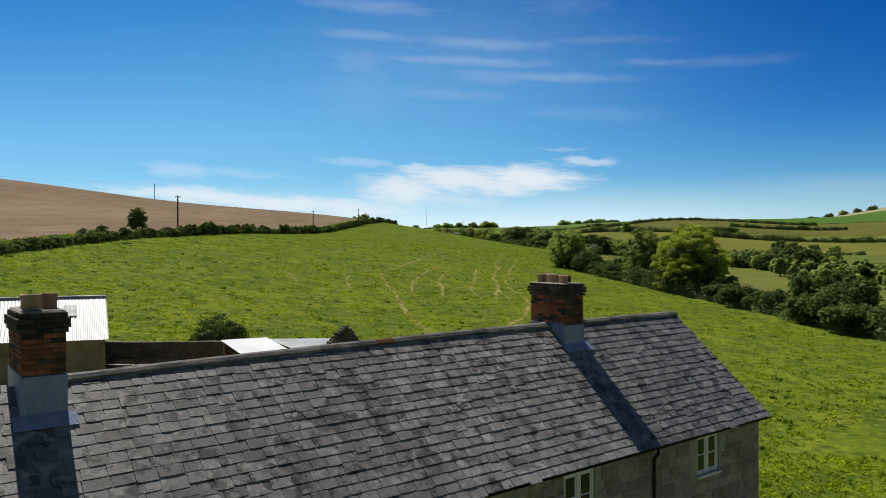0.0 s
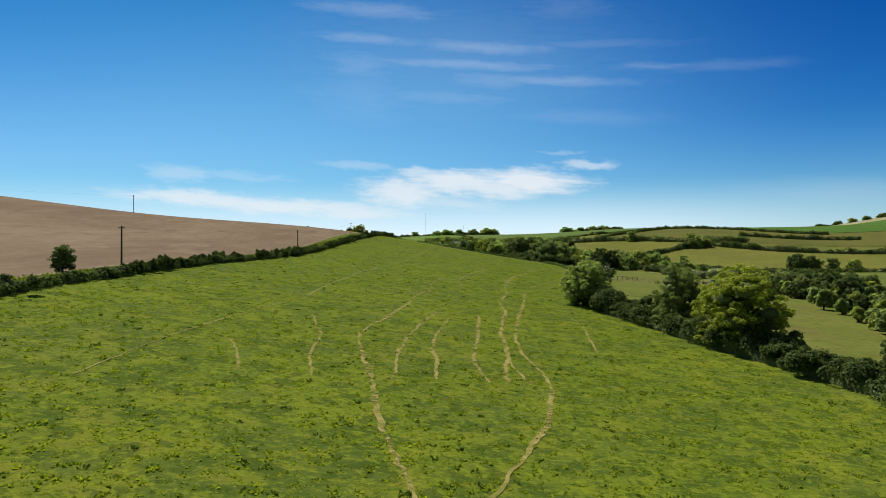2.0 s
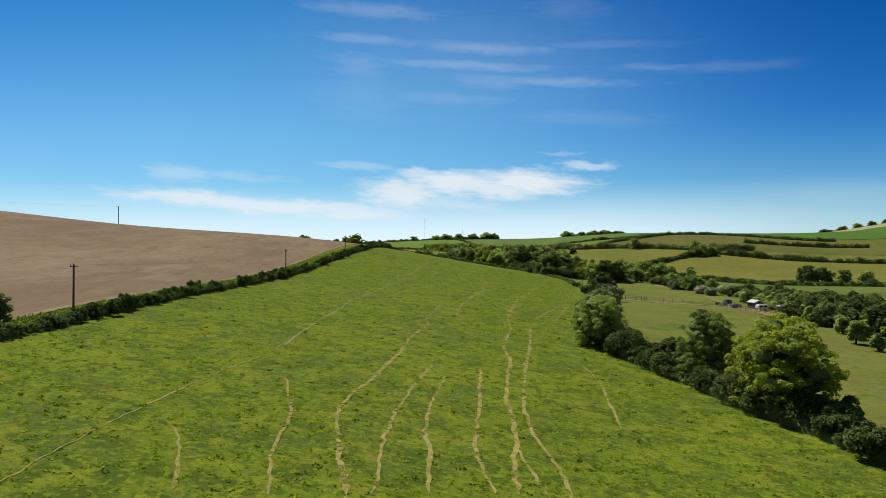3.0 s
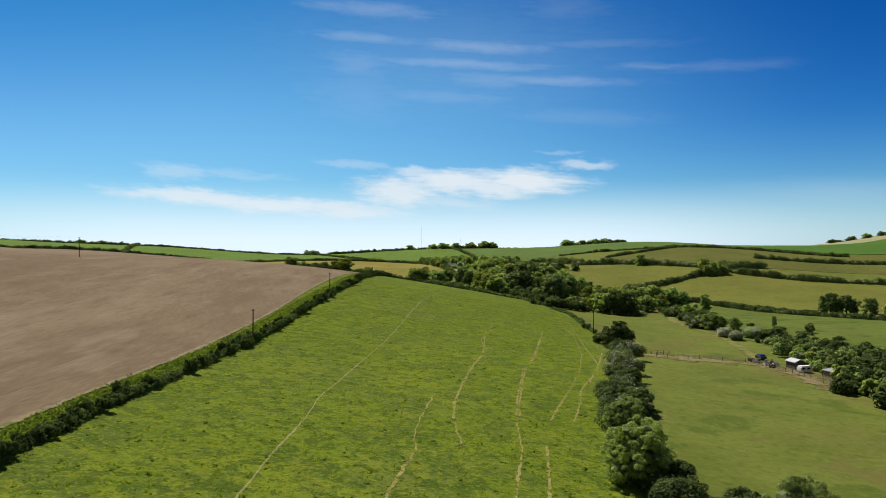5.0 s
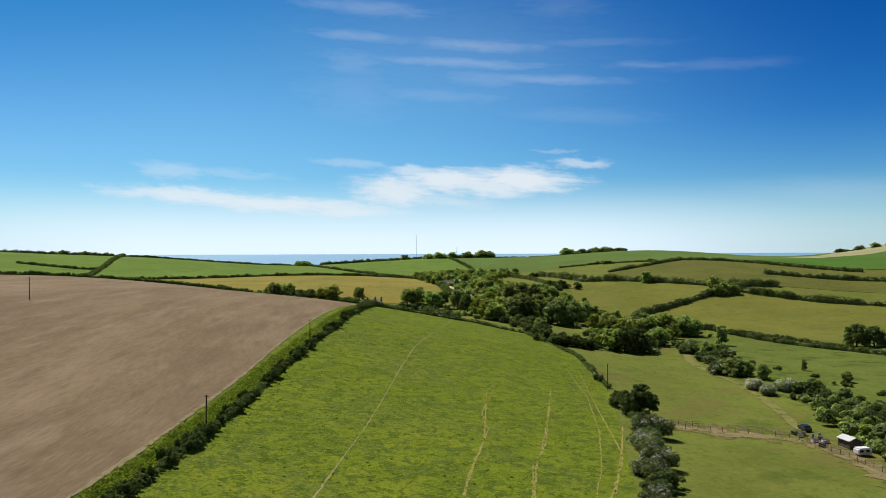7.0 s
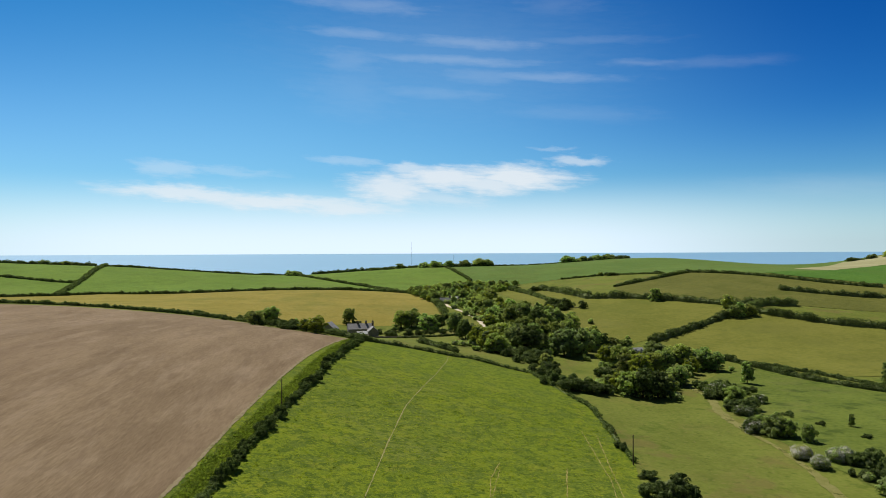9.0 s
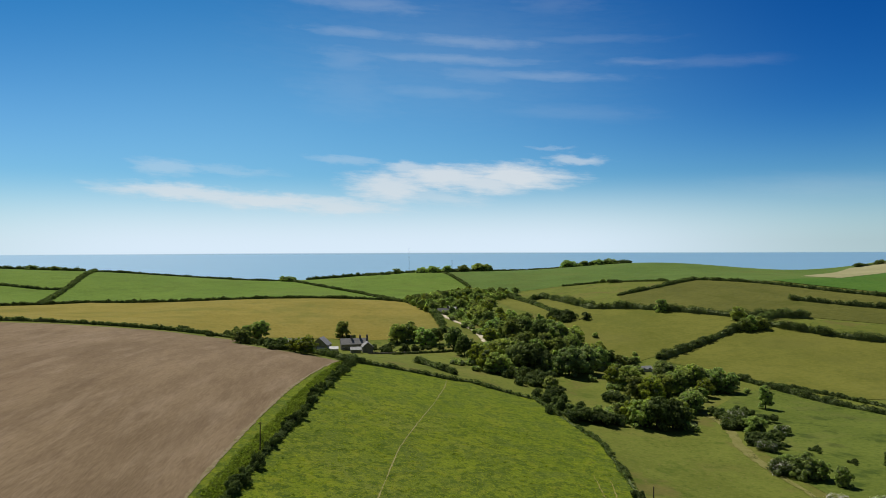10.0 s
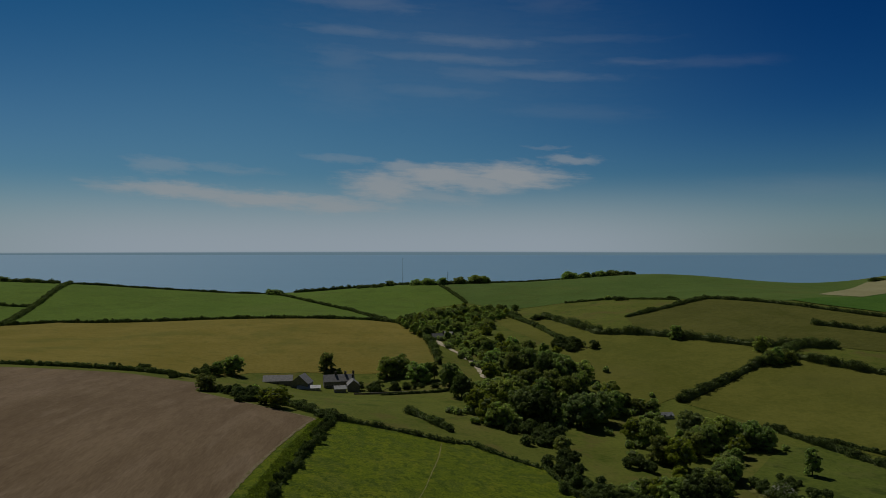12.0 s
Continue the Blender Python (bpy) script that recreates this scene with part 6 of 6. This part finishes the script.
cottage("field_shelter", 92.0, 248.5, 3.6, 2.8, 1.9, 2.5, 100, TIMBER, TIN, "timber field shelter with a pale tin roof", "shed")
cottage("field_shelter", 95, 235, 4.5, 3.2, 1.9, 2.5, 105, TIMBER, TIN_DARK, "dark timber field shelter among trees", "shed")


def clutter():
    rng = random.Random(12)
    for i, (x, y) in enumerate(((85.2, 256.5), (86.6, 257.8), (87.6, 255.5), (88.6, 254.2), (86.2, 252.0), (87.4, 250.0), (88.4, 251.6), (86.0, 248.4), (89.6, 256.5), (84.8, 258.4))):
        if i % 3 == 2:
            b = thing("barrel", pose(x, y, gz(x, y) + 0.1), "blue-grey plastic barrel standing in the paddock yard", "barrel", "clutter in the paddock")
            bm = bmesh.new()
            tube(bm, (0, 0, 0), (0, 0, 0.45), 0.27, 0.3, 14), tube(bm, (0, 0, 0.45), (0, 0, 0.9), 0.3, 0.27, 14)
            part("body", bm, LEAD, b)
        else:
            b = thing("feed_bin", pose(x, y, gz(x, y) + 0.1, 0, 0, rng.uniform(0, 90)), "dark wooden feed bin in the paddock yard" if i % 2 else "pale feed bin in the paddock yard", "bin", "clutter in the paddock")
            bm = bmesh.new()
            box(bm, (-0.7, -0.45, 0), (0.7, 0.45, 0.7), bevel=0.03)
            part("body", bm, TIMBER if i % 2 else WHITE, b)
            bm = bmesh.new()
            box(bm, (-0.74, -0.49, 0.71), (0.74, 0.49, 0.77), pose(0, 0, 0, 4, 0, 0), 0.015)
            part("lid", bm, POLE, b)


def post_fence(line, step, height, rails, label):
    f = thing("fence", pose(0, 0, 0), label, "fence")
    p = along(line, step)
    post = bmesh.new()
    tube(post, (0, 0, -0.3), (0, 0, height), 0.07, 0.06, 6)
    me = bpy.data.meshes.new("post")
    post.to_mesh(me)
    post.free()
    me.materials.append(TIMBER)
    rng = random.Random(6)
    for x, y in p:
        ob = part("post", me, None, f)
        ob.matrix_local = pose(x, y, gz(x, y), rng.uniform(-3, 3), rng.uniform(-3, 3), 0)
    for z, r in rails:
        for a, b in zip(p[:-1], p[1:]):
            bm = bmesh.new()
            tube(bm, (*a, gz(*a) + z), (*b, gz(*b) + z), r, r, 5, False)
            part("rail", bm, TIMBER if r > 0.02 else WIRE, f)


clutter()
post_fence([(57, 259.5), (60, 257.5), (70.7, 257.8), (82, 255)], 2.6, 1.25, ((1.1, 0.015), (0.6, 0.015)), "wooden posts and wire across the pasture")
post_fence([(83.5, 253.5), (85.6, 246), (87.5, 239), (88.6, 230), (89.5, 224)], 2.2, 1.2, ((1.0, 0.045), (0.55, 0.045)), "timber post and rail fence round the paddock yard")
post_fence([(57.5, 262), (61, 261.5), (64, 262)], 1.6, 1.3, ((1.2, 0.04), (0.7, 0.04)), "short timber gate fence under the hedge tree")


# ---- worn tracks ----
PALE_PATH = material("pale_footpath", [(0.21, 0.205, 0.06), (0.36, 0.32, 0.15)], 1.2, 0.95, 0.3, 6.0, spec=0.05, patches=[((0.16, 0.18, 0.03), 0.4, 0.5)])
MARGIN = material("dry_margin", [(0.20, 0.165, 0.085), (0.30, 0.245, 0.15)], 0.8, 0.95, 0.3, spec=0.05, patches=[((0.11, 0.13, 0.02), 0.3, 0.7)])
def track(name, line, width, mat, label, lift, seed, wander=0.25, step=0.9):
    """A trodden strip with a wandering, ragged edge."""
    rng = np.random.default_rng(seed)
    p = along(line, step)
    k = np.ones(3) / 3
    for _ in range(3):
        p[1:-1] = np.stack([np.convolve(p[:, i], k, "same")[1:-1] for i in (0, 1)], -1)
    p[1:-1] += rng.normal(size=p[1:-1].shape) * wander * 0.35
    d = np.gradient(p, axis=0)
    d /= np.linalg.norm(d, axis=1)[:, None]
    side = np.stack([d[:, 1], -d[:, 0]], -1)
    m = len(p)
    slow = np.interp(np.arange(m), np.arange(0, m + 9, 9), rng.random(len(np.arange(0, m + 9, 9))))
    w0 = width * (0.15 + 0.5 * slow + 0.35 * rng.random(m)) / 2
    w1 = width * (0.15 + 0.5 * slow + 0.35 * rng.random(m)) / 2
    w0[0] = w1[0] = w0[-1] = w1[-1] = 0.02
    a, b = p + side * w0[:, None], p - side * w1[:, None]
    v = [(*q, float(z) + lift) for r in zip(a, b) for q, z in zip(r, (ground_at(*r[0]), ground_at(*r[1])))]
    f = [(2 * i, 2 * i + 1, 2 * i + 3, 2 * i + 2) for i in range(m - 1)]
    return tagged(new(name, mesh_of(name, v, f, mat, True)), label, "path", kind="structure")


PATHS = [
    [(-5.3, 81.3), (-6.2, 86.1), (-7.1, 90.7), (-8.4, 98.5), (-8.3, 103.2), (-6.6, 112.7), (-4.5, 128.2), (-3.8, 140.4), (-1.6, 154.1)],
    [(-3.8, 81.9), (-3.5, 84.7), (-3.8, 88.4), (-3.8, 93.1), (-3.6, 98.4), (-3.0, 104.6), (-2.2, 111.4), (0.0, 124.7)],
    [(0.0, 83.1), (-0.2, 88.4), (0.1, 92.1), (-0.6, 94.7), (-0.5, 100.5), (0.1, 108.8), (1.3, 118.5)],
    [(4.5, 84.4), (3.9, 89.8), (3.4, 93.6), (4.2, 101.9), (4.8, 110.7), (5.5, 124.0)],
    [(6.2, 84.7), (6.4, 90.6), (7.1, 94.8), (7.6, 104.1), (7.5, 110.4), (10.0, 132.3), (9.5, 139.5), (12.4, 158.5)],
    [(10.1, 86.2), (9.9, 92.2), (9.0, 98.7), (9.1, 108.7), (10.9, 123.4), (13.5, 140.6), (16.3, 162.6)],
    [(8.2, 85.5), (7.4, 91.5), (7.1, 94.8)],
    [(17.9, 103.7), (19.2, 115.1), (20.2, 124.4), (19.5, 132.9)],
    [(-0.5, 44.9), (-0.3, 49.0), (-0.6, 57.3), (-2.0, 63.0), (-4.0, 71.0), (-5.3, 81.3)],
    [(-0.3, 48.0), (1.0, 51.1), (2.4, 57.2), (5.2, 65.0), (8.0, 73.5), (9.2, 80.0), (10.1, 86.2)],
    [(3.6, 171.2), (4.1, 182.3), (5.6, 196.8), (7.9, 214.3), (11.3, 231.5), (13.0, 241.6), (12.4, 255.5), (17.5, 283.6)],
    [(13.7, 173.9), (15.4, 188.5), (19.6, 218.7), (24.3, 237.2), (29.9, 269.2)],
    [(-10.0, 79.8), (-11.6, 87.8), (-11.9, 96.3), (-15.1, 108.8)],
    [(-15.6, 78.8), (-17.9, 86.8), (-20.4, 90.8)],
    [(4.6, 156.0), (3.8, 168.0), (3.7, 181.5), (7.5, 210.0), (11.7, 234.9), (15.0, 277.4), (17.9, 288.8)],
    [(12.5, 157.9), (13.2, 173.4), (14.9, 188.4), (19.5, 220.4)],
    [(-1.4, 154.5), (-1.9, 160.0), (-1.5, 169.0), (0.5, 186.0)],
    [(17.5, 204.3), (19.9, 218.8), (24.9, 242.8), (33.6, 290.7)],
    [(31.1, 207.7), (38.8, 234.6), (42.0, 269.1), (47.3, 321.6)],
    [(22.4, 175.9), (26.5, 191.2), (28.1, 200.4), (36.3, 224.3), (44.4, 255.9)],
    [(18.6, 175.1), (22.1, 187.3), (25.8, 199.3), (32.3, 223.2), (37.8, 249.6), (42.5, 285.5), (43.8, 324.9)],
]
track("paddock_wear", [(55, 263), (64, 259), (72, 258.5), (80, 257), (86, 253), (89, 244), (89.5, 233), (88, 218)], 22.0, WORN, "patchy trampled grass round a paddock gate", 0.08, 61, 0.6, 1.2)
track("paddock_earth", [(56, 260), (64, 257), (72, 256.5), (80, 254.5), (85, 250), (88, 243), (88.5, 235), (86, 226)], 10.0, EARTH, "trodden bare earth in a horse paddock", 0.09, 60, 0.5, 1.2)
for i, line in enumerate(PATHS):
    track("cattle_path", line, 0.60 if i < 10 else 0.44, DRY, "narrow straw-coloured path trodden through the grass", 0.10, i)
track("cattle_path", [(-25.2, 72), (-24.7, 82.8), (-23.7, 91.8), (-21.1, 108.8), (-19.3, 117.8), (-18.6, 127)], 0.3, DRY, "narrow straw-coloured path trodden through the grass", 0.10, 49)
track("footpath", [(-18.5, 124), (-18.4, 132), (-18.0, 149), (-17.1, 163), (-17.3, 176.3), (-16.0, 189.8), (-14.4, 208.2), (-11.7, 235.8), (-9.9, 259.4), (-7.5, 293.1), (-4.6, 323.1), (-1.6, 340), (4, 370), (8, 400), (9, 416)], 0.42, PALE_PATH, "long pale footpath trodden across the meadow", 0.10, 50, 0.15)
track("plough_margin", [(x + 0.1, y) for x, y in PLOUGH_EDGE[1:]] + [(-49, 433), (-66, 444), (-81, 455)], 1.5, MARGIN, "pale trampled margin of the ploughed field", 0.16, 53, 0.2)
track("farm_track", [(103, 412), (104.2, 395.2), (101.6, 380.3), (96.7, 362.5), (95.4, 342.9), (96.7, 322.3), (95.6, 301.1), (92, 280), (88, 262)], 4.6, TRACK, "pale worn grass track along the stream", 0.12, 51, 0.3, 2.0)
track("lane", [(8, 650), (12.5, 632), (16, 622), (23.6, 600.5), (31, 580), (33, 567), (34, 548)], 6.5, CHALK, "pale chalky lane through the trees", 0.2, 52, 0.3, 2.0)


# ---- rough grass ----
def tufts(name, count, spots, label, height=0.28, blades=6, mat=TUFT, seed=9):
    """Tufts of grass blades, strewn over the land: one spread of stuff."""
    rng = np.random.default_rng(seed)
    p = spots(rng, count)
    z = ground_at(p[:, 0], p[:, 1]) + 0.04
    n = len(p)
    size = height * (0.5 + 1.2 * rng.random(n) ** 3)
    a = rng.random((n, blades)) * math.tau
    r = size[:, None] * (0.1 + 1.1 * rng.random((n, blades)))
    base = np.stack([p[:, None, 0] + np.cos(a) * r, p[:, None, 1] + np.sin(a) * r, np.broadcast_to(z[:, None], (n, blades))], -1)
    b = rng.random((n, blades)) * math.pi
    side = np.stack([np.cos(b), np.sin(b), np.zeros_like(b)], -1) * (size[:, None, None] * 0.5)
    tip = base + np.stack([np.cos(a) * size[:, None] * 0.5, np.sin(a) * size[:, None] * 0.5, size[:, None] * (0.35 + 0.5 * rng.random((n, blades)))], -1)
    v = np.stack([base - side, base + side, tip], 2).reshape(-1, 3)
    f = np.arange(len(v)).reshape(-1, 3).tolist()
    return tagged(new(name, mesh_of(name, v.tolist(), f, mat)), label, "grass", kind="stuff")


def meadow_spots(rng, n):
    y = 28 + 330 * rng.random(n) ** 2.2
    x = np.interp(y, [28, 106, 173, 264, 358], [-44, -44, -40, -35, -28]) + 92 * rng.random(n)
    right = np.interp(y, [28, 75, 107, 140, 165, 199, 241, 301, 358], [48, 43, 36, 26, 25, 30, 38, 49, 50])
    q = np.stack([x, y], -1)
    house = (np.abs((x - 6.8) * -0.619 + (y - 22.2) * 0.785) < 4) | ((x < 4.5) & (y < 38.5) & (x * 0.785 + y * 0.619 < 26))
    return q[(x < right) & ~house]


def verge_spots(rng, n):
    k = rng.random(n)
    line = along(H_PLOUGH[1:], 1.0)
    i = (k * (len(line) - 1)).astype(int)
    off = np.where(rng.random(n) < 0.5, rng.uniform(-5.5, -1.4, n), rng.uniform(-4.5, -1.6, n))
    return line[i] + np.stack([off, rng.normal(size=n)], -1)


tufts("grass_tufts", 70000, meadow_spots, "small tufts of rough grass across the meadow", 0.16, 7)
tufts("rank_grass", 5000, meadow_spots, "dark rank clumps of grass and thistles in the meadow", 0.17, 10, RANK, 14)
tufts("rough_grass", 12000, lambda rng, n: np.stack([rng.uniform(10.5, 34, n), rng.uniform(8, 34, n)], -1), "rank weeds and rough grass beside the farmhouse", 0.16, 6, TUFT, 11)
tufts("verge_grass", 15000, verge_spots, "long rough grass along the plough hedge", 0.4, 6, LONG, 10)


# ---- single slates of the roof under the camera's way ----
for k, m in slate_singles:
    piece = new("slate", slate_shared[k])
    piece.parent = the_roof
    piece.matrix_local = m
